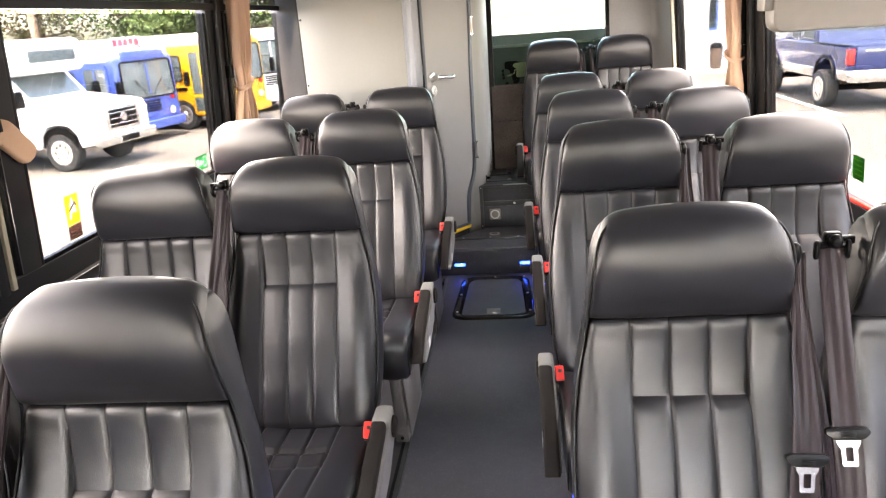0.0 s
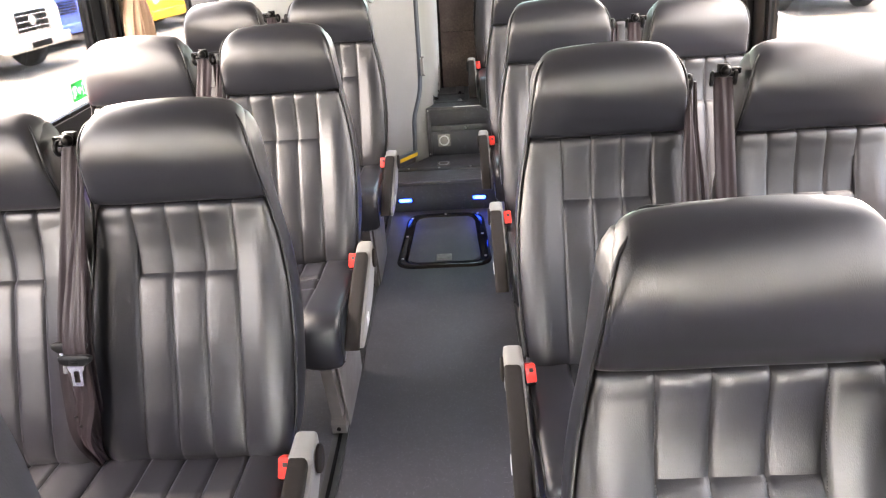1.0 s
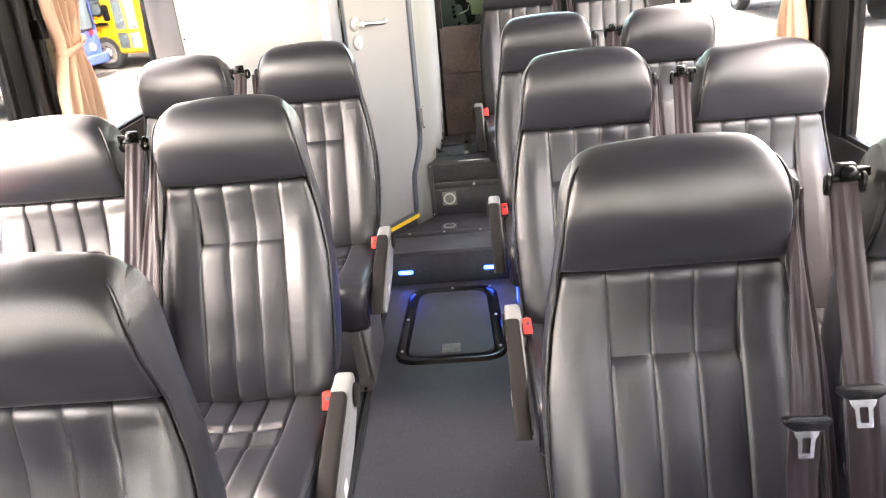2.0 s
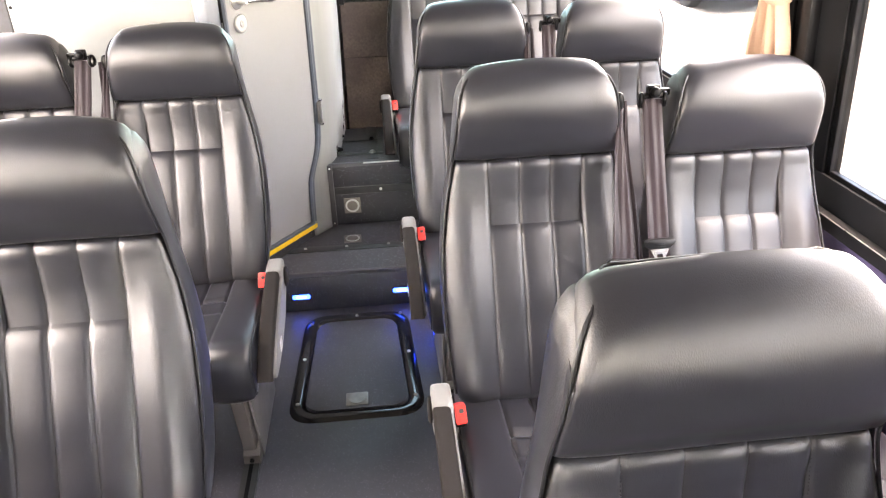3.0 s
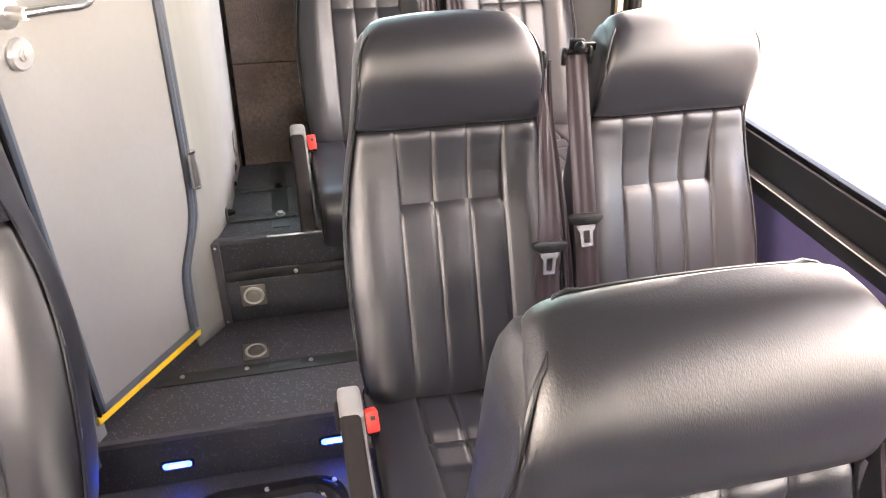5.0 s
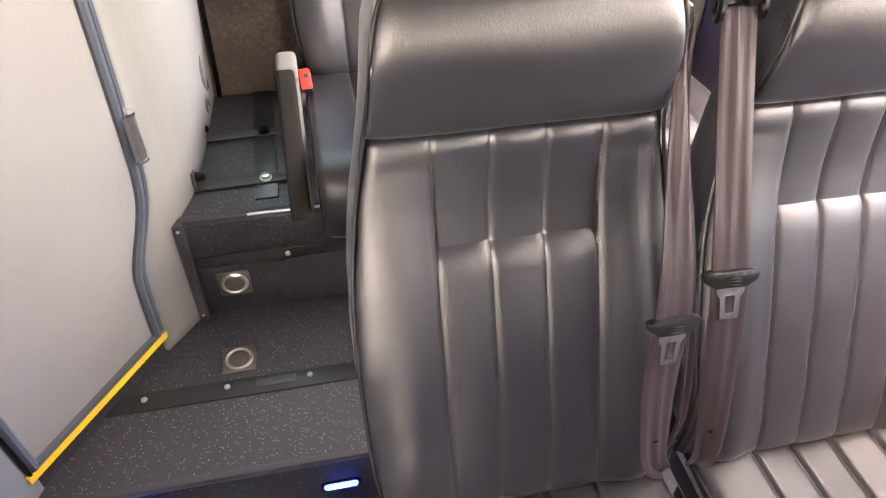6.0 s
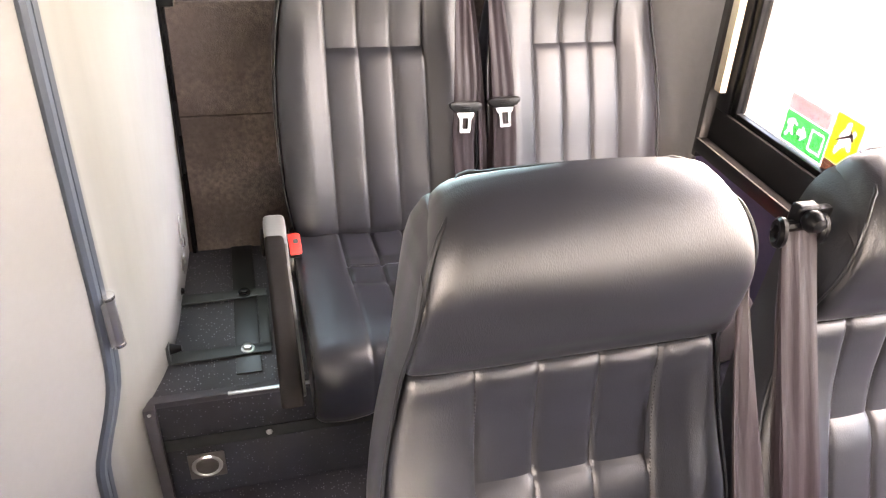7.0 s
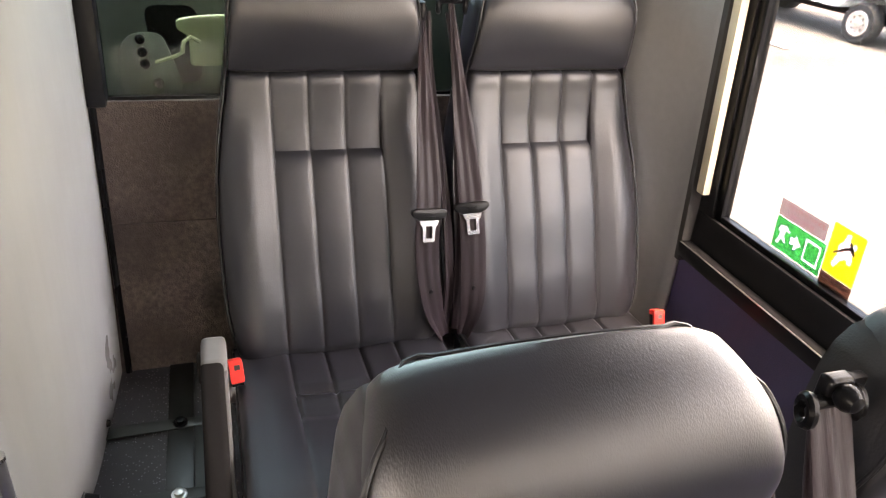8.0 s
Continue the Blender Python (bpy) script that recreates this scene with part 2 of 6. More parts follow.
GREEN_SIGN = film_material("green_sign_film", (0.010, 0.28, 0.055))
WHITE_FILM = film_material("white_sign_film", (0.80, 0.80, 0.78))
YELLOW_FILM = film_material("yellow_sign_film", (0.85, 0.72, 0.02))
PINK_FILM = film_material("grey_pink_film", (0.62, 0.52, 0.52))
BROWN_FILM = film_material("brown_film", (0.36, 0.22, 0.17))
RED_FILM = film_material("red_print", (0.65, 0.05, 0.10))
DARK_PRINT = material("dark_print", (0.03, 0.03, 0.03), 0.5, mix=0.1)
# outside
ASPHALT = material("yard_asphalt", (0.16, 0.146, 0.130), 0.9, second=(0.075, 0.068, 0.060), grain=1.3, stain=0.16, mix=0.8, bump=0.6, bump_scale=30, spec=0.2)
WHITE_PAINT = material("white_vehicle_paint", (0.78, 0.78, 0.78), 0.25, second=(0.70, 0.70, 0.69), mix=0.3, coat=0.4)
BLUE_PAINT = material("blue_vehicle_paint", (0.05, 0.095, 0.36), 0.3, mix=0.25, coat=0.4)
NAVY_PAINT = material("navy_vehicle_paint", (0.014, 0.024, 0.085), 0.25, mix=0.25, coat=0.5)
BUS_YELLOW = material("school_bus_yellow", (0.62, 0.30, 0.01), 0.35, mix=0.2, coat=0.3)
TYRE = material("tyre_rubber", (0.02, 0.02, 0.02), 0.85, mix=0.3)
RIM = material("alloy_rim", (0.62, 0.60, 0.56), 0.35, 0.8, mix=0.3)
CAR_GLASS = material("dark_vehicle_glass", (0.07, 0.09, 0.095), 0.06, mix=0.3)
# paler than CAR_GLASS: reflected sky and interior are painted into the colour
BUS_GLASS_SKY = material("bus_glass_with_sky", (0.17, 0.20, 0.20), 0.06, second=(0.07, 0.09, 0.09), grain=1.5, mix=0.7)
CAR_CHROME = material("bumper_chrome", (0.75, 0.75, 0.74), 0.18, 1.0, mix=0.3)
LAMP = material("headlamp_lens", (0.75, 0.76, 0.76), 0.15, mix=0.2)
RED_LENS = material("red_lamp_lens", (0.6, 0.02, 0.02), 0.25, mix=0.2)
LEAF = material("leaf_green", (0.085, 0.13, 0.030), 0.6, second=(0.045, 0.08, 0.016), grain=3, stain=0.6, mix=0.9)
LEAF_PALE = material("leaf_autumn", (0.17, 0.14, 0.055), 0.6, second=(0.09, 0.09, 0.03), grain=3, stain=0.6, mix=0.9)
BARK = material("bark", (0.10, 0.075, 0.055), 0.9, mix=0.6, grain=12, bump=0.6, bump_scale=40)
POLE_WOOD = material("pole_wood", (0.36, 0.25, 0.18), 0.85, mix=0.4)
CONCRETE = material("white_building_paint", (0.72, 0.70, 0.67), 0.75, mix=0.3, stain=0.6)
BIN_BROWN = material("brown_bin", (0.07, 0.042, 0.028), 0.7, mix=0.3)
PANEL_BLUE = material("blue_panel", (0.10, 0.25, 0.65), 0.4, mix=0.2)
PANEL_RED = material("red_panel", (0.62, 0.06, 0.06), 0.4, mix=0.2)


# ---- mesh helpers ----
def mesh_object(name, bm, mat, smooth=True):
    me = bpy.data.meshes.new(name)
    bmesh.ops.recalc_face_normals(bm, faces=bm.faces)
    bm.to_mesh(me)
    bm.free()
    me.materials.append(mat)
    if smooth:
        me.shade_smooth()
        me.set_sharp_from_angle(angle=radians(38))
    return new(name, me)


def part(name, bm, mat, parent, label="", smooth=True):
    """One mesh object under a thing or a part."""
    ob = mesh_object(name, bm, mat, smooth)
    ob.parent = parent
    return tagged(ob, label) if label else ob


def thing(name, label, category, group="", kind=""):
    return tagged(new(name), label, category, group, kind)


def solid(name, bm, mat, label, category="", kind="structure", smooth=True):
    return tagged(mesh_object(name, bm, mat, smooth), label, category, "", kind)


def box(x0, x1, y0, y1, z0, z1, bevel=0.004, segs=2, bm=None, m=None):
    """A bevelled block between two corners, added to bm."""
    b = bmesh.new()
    bmesh.ops.create_cube(b, size=1.0)
    bmesh.ops.transform(b, matrix=Matrix.LocRotScale(((x0 + x1) / 2, (y0 + y1) / 2, (z0 + z1) / 2), None, (abs(x1 - x0), abs(y1 - y0), abs(z1 - z0))), verts=b.verts)
    if bevel:
        bmesh.ops.bevel(b, geom=b.edges[:], offset=min(bevel, 0.45 * min(abs(x1 - x0), abs(y1 - y0), abs(z1 - z0))), segments=segs, affect="EDGES", profile=0.6)
    if m is not None:
        bmesh.ops.transform(b, matrix=m, verts=b.verts)
    return join(bm, b)


def join(bm, b):
    if bm is None:
        return b
    me = bpy.data.meshes.new("tmp")
    b.to_mesh(me)
    b.free()
    bm.from_mesh(me)
    bpy.data.meshes.remove(me)
    return bm


def rounded(points, radius, segs=5):
    """Rounds the corners of a closed 2D outline."""
    out = []
    n = len(points)
    for i in range(n):
        p, a, c = Vector(points[i]), Vector(points[i - 1]), Vector(points[(i + 1) % n])
        r = radius[i] if isinstance(radius, (list, tuple)) else radius
        if r <= 0:
            out.append(tuple(p))
            continue
        u, v = (a - p), (c - p)
        k = min(r, u.length * 0.49, v.length * 0.49)
        s, e = p + u.normalized() * k, p + v.normalized() * k
        for j in range(segs + 1):
            t = j / segs
            q = s * (1 - t) ** 2 + p * 2 * t * (1 - t) + e * t * t
            out.append(tuple(q))
    return out


def extrude(outline, depth, axes="xz", at=0.0, bevel=0.003, bm=None, m=None, segs=2):
    """A plate from a 2D outline in the plane of the two axes, from `at` to at + depth along the third."""
    b = bmesh.new()
    third = "xyz".replace(axes[0], "").replace(axes[1], "")
    vs = []
    for p in outline:
        c = dict(zip(axes, p))
        c[third] = at
        vs.append(b.verts.new((c["x"], c["y"], c["z"])))
    f = b.faces.new(vs)
    r = bmesh.ops.extrude_face_region(b, geom=[f])
    d = Vector((0, 0, 0))
    d["xyz".index(third)] = depth
    bmesh.ops.translate(b, vec=d, verts=[v for v in r["geom"] if isinstance(v, bmesh.types.BMVert)])
    bmesh.ops.recalc_face_normals(b, faces=b.faces)
    if bevel:
        caps = [e for e in b.edges if any(len(g.verts) == len(outline) for g in e.link_faces)] if len(outline) > 4 else b.edges[:]
        bmesh.ops.bevel(b, geom=caps, offset=bevel, segments=segs, affect="EDGES", profile=0.6)
    if m is not None:
        bmesh.ops.transform(b, matrix=m, verts=b.verts)
    return join(bm, b)


def tube(path, r, sides=8, bm=None, flat=1.0, closed=False):
    """A round (or flattened) tube along a path of points; r may be a list."""
    b = bmesh.new()
    P = [Vector(p) for p in path]
    n = len(P)
    rings, side = [], None
    for i in range(n):
        if closed:
            d = P[(i + 1) % n] - P[i - 1]
        else:
            d = P[min(i + 1, n - 1)] - P[max(i - 1, 0)]
        d.normalize()
        if side is None:
            side = d.orthogonal().normalized()
        side = (side - d * side.dot(d)).normalized()
        up = d.cross(side)
        rr = r[i] if isinstance(r, (list, tuple)) else r
        rings.append([b.verts.new(P[i] + (side * math.cos(a) + up * math.sin(a) * flat) * rr) for a in (2 * math.pi * k / sides for k in range(sides))])
    for i in range(n if closed else n - 1):
        A, B = rings[i], rings[(i + 1) % n]
        for k in range(sides):
            b.faces.new((A[k], A[(k + 1) % sides], B[(k + 1) % sides], B[k]))
    if not closed:
        b.faces.new(rings[0][::-1])
        b.faces.new(rings[-1])
    return join(bm, b)


def lathe(profile, m, sides=24, bm=None):
    """Turns (radius, height) points round the z axis of m."""
    b = bmesh.new()
    rings = []
    for r, z in profile:
        rings.append([b.verts.new((r * math.cos(2 * math.pi * k / sides), r * math.sin(2 * math.pi * k / sides), z)) for k in range(sides)])
    for A, B in zip(rings, rings[1:]):
        for k in range(sides):
            b.faces.new((A[k], A[(k + 1) % sides], B[(k + 1) % sides], B[k]))
    b.faces.new(rings[0][::-1])
    b.faces.new(rings[-1])
    bmesh.ops.transform(b, matrix=m, verts=b.verts)
    return join(bm, b)


def smooth_path(points, step):
    """Catmull-Rom through the points, resampled at about `step`."""
    P = [np.array(p, float) for p in points]
    P = [2 * P[0] - P[1]] + P + [2 * P[-1] - P[-2]]
    out = []
    for a, b, c, d in zip(P, P[1:], P[2:], P[3:]):
        k = max(2, int(np.linalg.norm(c - b) / step))
        for j in range(k):
            t = j / k
            out.append(0.5 * (2 * b + (c - a) * t + (2 * a - 5 * b + 4 * c - d) * t * t + (3 * b - a - 3 * c + d) * t ** 3))
    out.append(P[-2])
    return out


# ---- seats ----
GROOVES = (-0.108, -0.036, 0.036, 0.108)


def spread(x, w, core):
    """Column x of a block 0.215 half wide, laid into a half width w; inside the core it stays where it is."""
    if abs(x) <= core:
        return x
    return math.copysign(core + (abs(x) - core) * (w - core) / (0.215 - core), x)


def pillow(profile, half, xs, push, core=0.0, warp=None, bulge=0.0015):
    """An upholstered block: a closed (y, z) profile swept across x; half(z) scales the width, push(x, y, z, i) presses in (minus: out)."""
    P = np.array(profile)
    n = len(P)
    T = np.roll(P, -1, 0) - np.roll(P, 1, 0)
    T /= np.linalg.norm(T, axis=1)[:, None] + 1e-9
    area = np.sum(P[:, 0] * np.roll(P[:, 1], -1) - np.roll(P[:, 0], -1) * P[:, 1])
    N = np.stack([T[:, 1], -T[:, 0]], 1) * (1 if area > 0 else -1)
    b = bmesh.new()
    cols = []
    for x in xs:
        col = []
        for i in range(n):
            y, z = P[i]
            w = half(z, y)
            at = spread(x, w, core)
            d = push(at, y, z, i, x / 0.215)
            high = z - N[i, 1] * d
            col.append(b.verts.new((at, y - N[i, 0] * d, warp(high, x / 0.215) if warp else high)))
        cols.append(col)
    for A, B in zip(cols, cols[1:]):
        for k in range(n):
            b.faces.new((A[k], B[k], B[(k + 1) % n], A[(k + 1) % n]))
    # flat sides that follow the taper: rings drawn in towards the middle
    for col in (cols[0], cols[-1]):
        s = 1 if col[0].co.x > 0 else -1
        mid = sum((v.co for v in col), Vector()) / n
        last = col
        for t in (0.04, 0.10, 0.20, 0.36, 0.55, 0.75):
            ring = []
            for v in col:
                p = v.co.lerp(mid, t)
                ring.append(b.verts.new((s * (half(p.z, p.y) + bulge * (1 - (1 - t) ** 2.5)), p.y, p.z)))
            for k in range(n):
                b.faces.new((last[k], last[(k + 1) % n], ring[(k + 1) % n], ring[k]))
            last = ring
        c = b.verts.new((s * (half(mid.z, mid.y) + bulge), mid.y, mid.z))
        for k in range(n):
            b.faces.new((last[k], last[(k + 1) % n], c))
    return b, [[v.co.copy() for v in col] for col in cols]


def columns():
    xs = {0.0, 0.215, -0.215}
    for g in GROOVES:
        for d in (-0.022, -0.013, -0.008, -0.0045, -0.002, 0, 0.002, 0.0045, 0.008, 0.013, 0.022):
            xs.add(round(g + d, 5))
    for s in (1, -1):
        for x in (0.145, 0.16, 0.175, 0.187, 0.197, 0.204, 0.209, 0.2125):
            xs.add(s * x)
    for x in (-0.074, 0.074):
        xs.add(x)
    return sorted(xs)


def bell(x, w):
    return math.exp(-(x / w) ** 2)


BACK_FRONT = [(0.085, 0.440), (0.078, 0.475), (0.098, 0.540), (0.130, 0.610), (0.165, 0.690), (0.203, 0.765), (0.230, 0.820), (0.250, 0.870), (0.262, 0.920), (0.270, 0.955), (0.288, 0.980)]
HEAD_FRONT = [(0.292, 0.966), (0.277, 0.970), (0.267, 0.979), (0.257, 1.000), (0.2485, 1.030), (0.243, 1.060), (0.2415, 1.085), (0.2445, 1.108), (0.2535, 1.130), (0.2655, 1.146), (0.281, 1.157), (0.302, 1.164), (0.325, 1.167)]


def back_half(z, y=0.0):
    return float(np.interp(z, [0.40, 0.46, 0.55, 0.68, 0.78, 0.88, 0.95, 1.0], [0.190, 0.205, 0.217, 0.221, 0.216, 0.200, 0.185, 0.180]))


def head_half(z, y=0.0):
    return float(np.interp(z, [0.96, 1.00, 1.05, 1.09, 1.13, 1.168], [0.183, 0.180, 0.176, 0.1735, 0.171, 0.168])) * (1 - float(np.interp(z, [0.97, 1.05, 1.15], [0.0, 0.3, 0.6])) * max(0.0, y - 0.272))


def crown(z, u):
    """Height on the headrest once its upper corners are rounded off and its top is slightly arched."""
    t = min(1.0, max(0.0, (abs(u) - 0.70) / 0.30))
    sag = 0.046 * (1 - (1 - t ** 2.3) ** (1 / 2.3)) + 0.006 * u * u
    return z - sag * float(np.interp(z, [1.02, 1.168], [0.0, 1.0]))


def edge(u, reach=0.14, depth=0.022):
    """Rounding at both side edges of a cushion."""
    a = max(0.0, (abs(u) - (1 - reach)) / reach)
    return depth * (1 - math.sqrt(max(0.0, 1 - a ** 2.5)))


# side panel: height, half width, front edge, rear edge
GUSSET = [(0.470, 0.206, 0.094, 0.204), (0.540, 0.216, 0.113, 0.233), (0.610, 0.2195, 0.145, 0.263), (0.690, 0.2205, 0.180, 0.296), (0.765, 0.217, 0.218, 0.316),
          (0.820, 0.2105, 0.245, 0.329), (0.870, 0.2025, 0.264, 0.341), (0.920, 0.193, 0.275, 0.349), (0.960, 0.1865, 0.280, 0.352), (0.990, 0.183, 0.2735, 0.354),
          (1.030, 0.1785, 0.2625, 0.357), (1.060, 0.1755, 0.2575, 0.3585), (1.090, 0.1725, 0.2575, 0.358), (1.114, 0.1675, 0.264, 0.356), (1.136, 0.157, 0.277, 0.352), (1.146, 0.146, 0.290, 0.348)]


def gusset(side):
    """The side panel that runs in one piece from the foot of the backrest over the shoulder of the headrest."""
    b = bmesh.new()
    rows = []
    steps = np.linspace(0, len(GUSSET) - 1, 70)
    for q in steps:
        z, x, y0, y1 = (float(np.interp(q, range(len(GUSSET)), col)) for col in zip(*GUSSET))
        over = max(0.0, q - 12.0) / 3.0
        row = []
        for k in range(9):
            u = k / 8
            swell = 0.0055 * (1 - abs(2 * u - 1) ** 2.6) * (1 - 0.7 * over) - 0.0022 - 0.003 * over ** 2 + 0.0005 * math.sin(23 * z + 9 * u)
            row.append(b.verts.new((side * (x + swell * (1 - 0.6 * over)), y0 + (y1 - y0) * u, z + swell * 0.9 * over)))
        rows.append(row)
    for A, B in zip(rows, rows[1:]):
        for k in range(8):
            b.faces.new((A[k], A[k + 1], B[k + 1], B[k])[::side])
    return b


def make_backrest(root):
    front = smooth_path(BACK_FRONT, 0.0045)
    rear = smooth_path([(0.345, 0.985), (0.350, 0.90), (0.300, 0.70), (0.225, 0.52), (0.185, 0.43), (0.130, 0.425)], 0.06)
    nf = len(front)

    def push(x, y, z, i, u):
        d = edge(u)
        if i < nf:
            side = bell(abs(u) - 0.76, 0.16) * float(np.interp(z, [0.46, 0.6, 0.8, 0.93], [0.010, 0.018, 0.016, 0.0]))
            d -= side
            fade = float(np.interp(z, [0.45, 0.50], [0.3, 1.0]))
            wide = 0.108
            inner = 1.0 if abs(x) < wide else 0.0
            for g in GROOVES:
                d += (0.0026 * bell(x - g, 0.0062) + 0.0020 * bell(x - g, 0.0022)) * fade
            puff = 0.5 - 0.5 * math.cos(math.pi * (1 - x / wide) * 3) if inner else 0.0
            d -= 0.0016 * puff
            if inner:
                # the upper panel is tucked in behind the rounded ends of the lower channels
                step, low = 0.0125, 0.822 + 0.0008 * puff
                if z >= low:
                    d += step * float(np.interp(z, [low, 0.955], [1.0, 0.0]))
                elif z > low - 0.036:
                    d += step * (1 - math.sqrt(1 - ((z - low + 0.036) / 0.036) ** 2))
            near = (0.5 - 0.5 * math.cos(2 * math.pi * (x + 0.036) / 0.072)) if abs(x) < 0.185 else 0.0
            d -= 0.0014 * near * bell(z - 0.950, 0.014)
            d += 0.009 * bell(z - 0.972, 0.006)
            d += 0.0003 * math.sin(31 * x + 17 * z) + 0.0002 * math.sin(53 * z - 23 * x)
        return d

    b, cols = pillow([tuple(p) for p in front + rear], back_half, columns(), push, 0.132)
    back = part("backrest", b, LEATHER, root)
    for side in (1, -1):
        part("side_gusset", gusset(side), LEATHER, back)
    # thread along the channels, one short stitch after another
    xs = columns()
    for g in GROOVES:
        verts, faces = [], []
        col = cols[xs.index(round(g, 5))]
        for i in range(8, nf - 5):
            a, c = col[i].lerp(col[i + 1], 0.18), col[i].lerp(col[i + 1], 0.82)
            n = len(verts)
            for p, lift in ((a, 0.0004), (a.lerp(c, 0.5), 0.0014), (c, 0.0004)):
                verts += [(p.x - 0.0007, p.y - lift, p.z), (p.x, p.y - lift - 0.0007, p.z), (p.x + 0.0007, p.y - lift, p.z)]
            for k in (0, 3):
                faces += [(n + k, n + k + 1, n + k + 4, n + k + 3), (n + k + 1, n + k + 2, n + k + 5, n + k + 4)]
        me = bpy.data.meshes.new("seam_thread")
        me.from_pydata(verts, [], faces)
        me.materials.append(THREAD)
        tagged(new("seam_thread", me), kind="stuff").parent = back
    return back


def make_headrest(back):
    front = smooth_path(HEAD_FRONT, 0.006)
    rear = smooth_path([(0.344, 1.163), (0.355, 1.148), (0.360, 1.10), (0.357, 1.03), (0.350, 0.955)], 0.03)
    nf = len(front)
    xs = [-0.215, -0.214, -0.212, -0.209, -0.205, -0.200, -0.194, -0.187, -0.176, -0.164] + [k * 0.019 for k in range(-8, 9)] + [0.164, 0.176, 0.187, 0.194, 0.200, 0.205, 0.209, 0.212, 0.214, 0.215]

    def push(x, y, z, i, u):
        soft = float(np.interp(z, [0.97, 1.01], [0.2, 1.0])) if y < 0.30 else 1.0
        d = edge(u, 0.16, float(np.interp(y, [0.265, 0.32], [0.009, 0.024]))) * soft
        if i < nf:
            d -= 0.009 * (1 - u * u) * float(np.interp(z, [0.97, 1.02], [0.3, 1.0])) - 0.0012 * math.sin(19 * x + 40 * z)
        # the top edge sags to both sides
        d += 0.003 * abs(u) ** 3 * float(np.interp(z, [1.09, 1.16], [0, 1]))
        return d

    b, cols = pillow([tuple(p) for p in front + rear], head_half, xs, push, 0.0, crown)
    head = part("headrest", b, LEATHER, back, "smooth padded leather headrest")
    # one cord up the front edge of the side panel, over the crown and down again
    k = nf
    seam = [(x + 0.0014, y - 0.0015, z) for z, x, y, y1 in GUSSET]
    arch = [(-x, y, z) for x, y, z in seam] + [tuple(col[k]) for col in cols[9:-9:2]] + seam[::-1]
    part("piping", tube(smooth_path(arch, 0.012), 0.0026, 7), PIPING, back, "thin leather piping round the backrest and headrest")
    return head


CUSHION_PROFILE = [(0.150, 0.440), (0.080, 0.452), (0.000, 0.457), (-0.120, 0.466), (-0.240, 0.478), (-0.305, 0.482), (-0.340, 0.474), (-0.358, 0.450), (-0.363, 0.415), (-0.361, 0.368), (-0.350, 0.330), (-0.318, 0.324)]


def make_cushion(root):
    top = smooth_path(CUSHION_PROFILE, 0.010)
    under = smooth_path([(-0.15, 0.345), (0.0, 0.35), (0.14, 0.36)], 0.08)
    nf = len(top)

    def push(x, y, z, i, u):
        d = edge(u, 0.10, 0.022)
        if i < nf:
            deep = float(np.interp(y, [-0.36, -0.30, -0.2, -0.1, 0.1], [0.0015, 0.002, 0.003, 0.006, 0.006]))
            for g in GROOVES:
                d += deep * bell(x - g, 0.0045)
            if abs(x) < 0.109:
                d += 0.010 * bell(y + 0.045, 0.010) + 0.005 * bell(y + 0.115, 0.009)
                d -= 0.005 * bell(y + 0.068, 0.016)
                d += 0.006 * float(np.interp(y, [-0.3, -0.1, 0.1], [0, 1, 1])) * (1 - (x / 0.109) ** 2)
            d -= 0.006 * bell(abs(u) - 0.72, 0.2)
            d += 0.0009 * math.sin(37 * x + 21 * y)
        return d

    b, cols = pillow([tuple(p) for p in top + under], lambda z, y: 0.215, columns(), push, 0.132)
    seat = part("cushion", b, LEATHER, root)
    for col in (cols[1], cols[-2]):
        part("piping", tube(col[2:nf - 1:3], 0.0025, 6), PIPING, seat)


def belt_strip(path, widths, normals, thick=0.0014, bm=None):
    """A strap with thickness along a path, turning with its normals."""
    b = bmesh.new()
    P = [Vector(p) for p in path]
    rings = []
    for i, p in enumerate(P):
        d = (P[min(i + 1, len(P) - 1)] - P[max(i - 1, 0)]).normalized()
        nrm = Vector(normals[i])
        nrm = (nrm - d * nrm.dot(d)).normalized()
        sd = d.cross(nrm)
        w = widths[i] / 2
        ring = []
        for sgn in (1, -1):
            for j in range(13):
                k = (j - 6) / 6 * sgn
                curl = 0.0030 * math.sin(k * 3.0 + i * 0.35) * min(1.0, (0.05 - w * 2) / 0.02 + 0.35)
                pleat = 0.0014 * math.sin(k * 8.2 + 0.7 + 0.05 * i) * (1 - k * k * 0.4)
                ring.append(b.verts.new(p + sd * (w * k) + nrm * (thick * sgn + curl + pleat)))
        rings.append(ring)
    m = len(rings[0])
    for A, B in zip(rings, rings[1:]):
        for k in range(m):
            b.faces.new((A[k], A[(k + 1) % m], B[(k + 1) % m], B[k]))
    b.faces.new(rings[0][::-1])
    b.faces.new(rings[-1])
    return join(bm, b)


def window_plate(outline, hole, depth, m):
    """A flat plate with one hole through it."""
    b = bmesh.new()
    edges = []
    for o in (outline, hole):
        vs = [b.verts.new((x, y, 0.0)) for x, y in o]
        edges += [b.edges.new((vs[k - 1], vs[k])) for k in range(len(vs))]
    bmesh.ops.triangle_fill(b, use_beauty=True, edges=edges)
    r = bmesh.ops.extrude_face_region(b, geom=b.faces[:])
    bmesh.ops.translate(b, vec=(0, 0, depth), verts=[v for v in r["geom"] if isinstance(v, bmesh.types.BMVert)])
    bmesh.ops.transform(b, matrix=m, verts=b.verts)
    return b


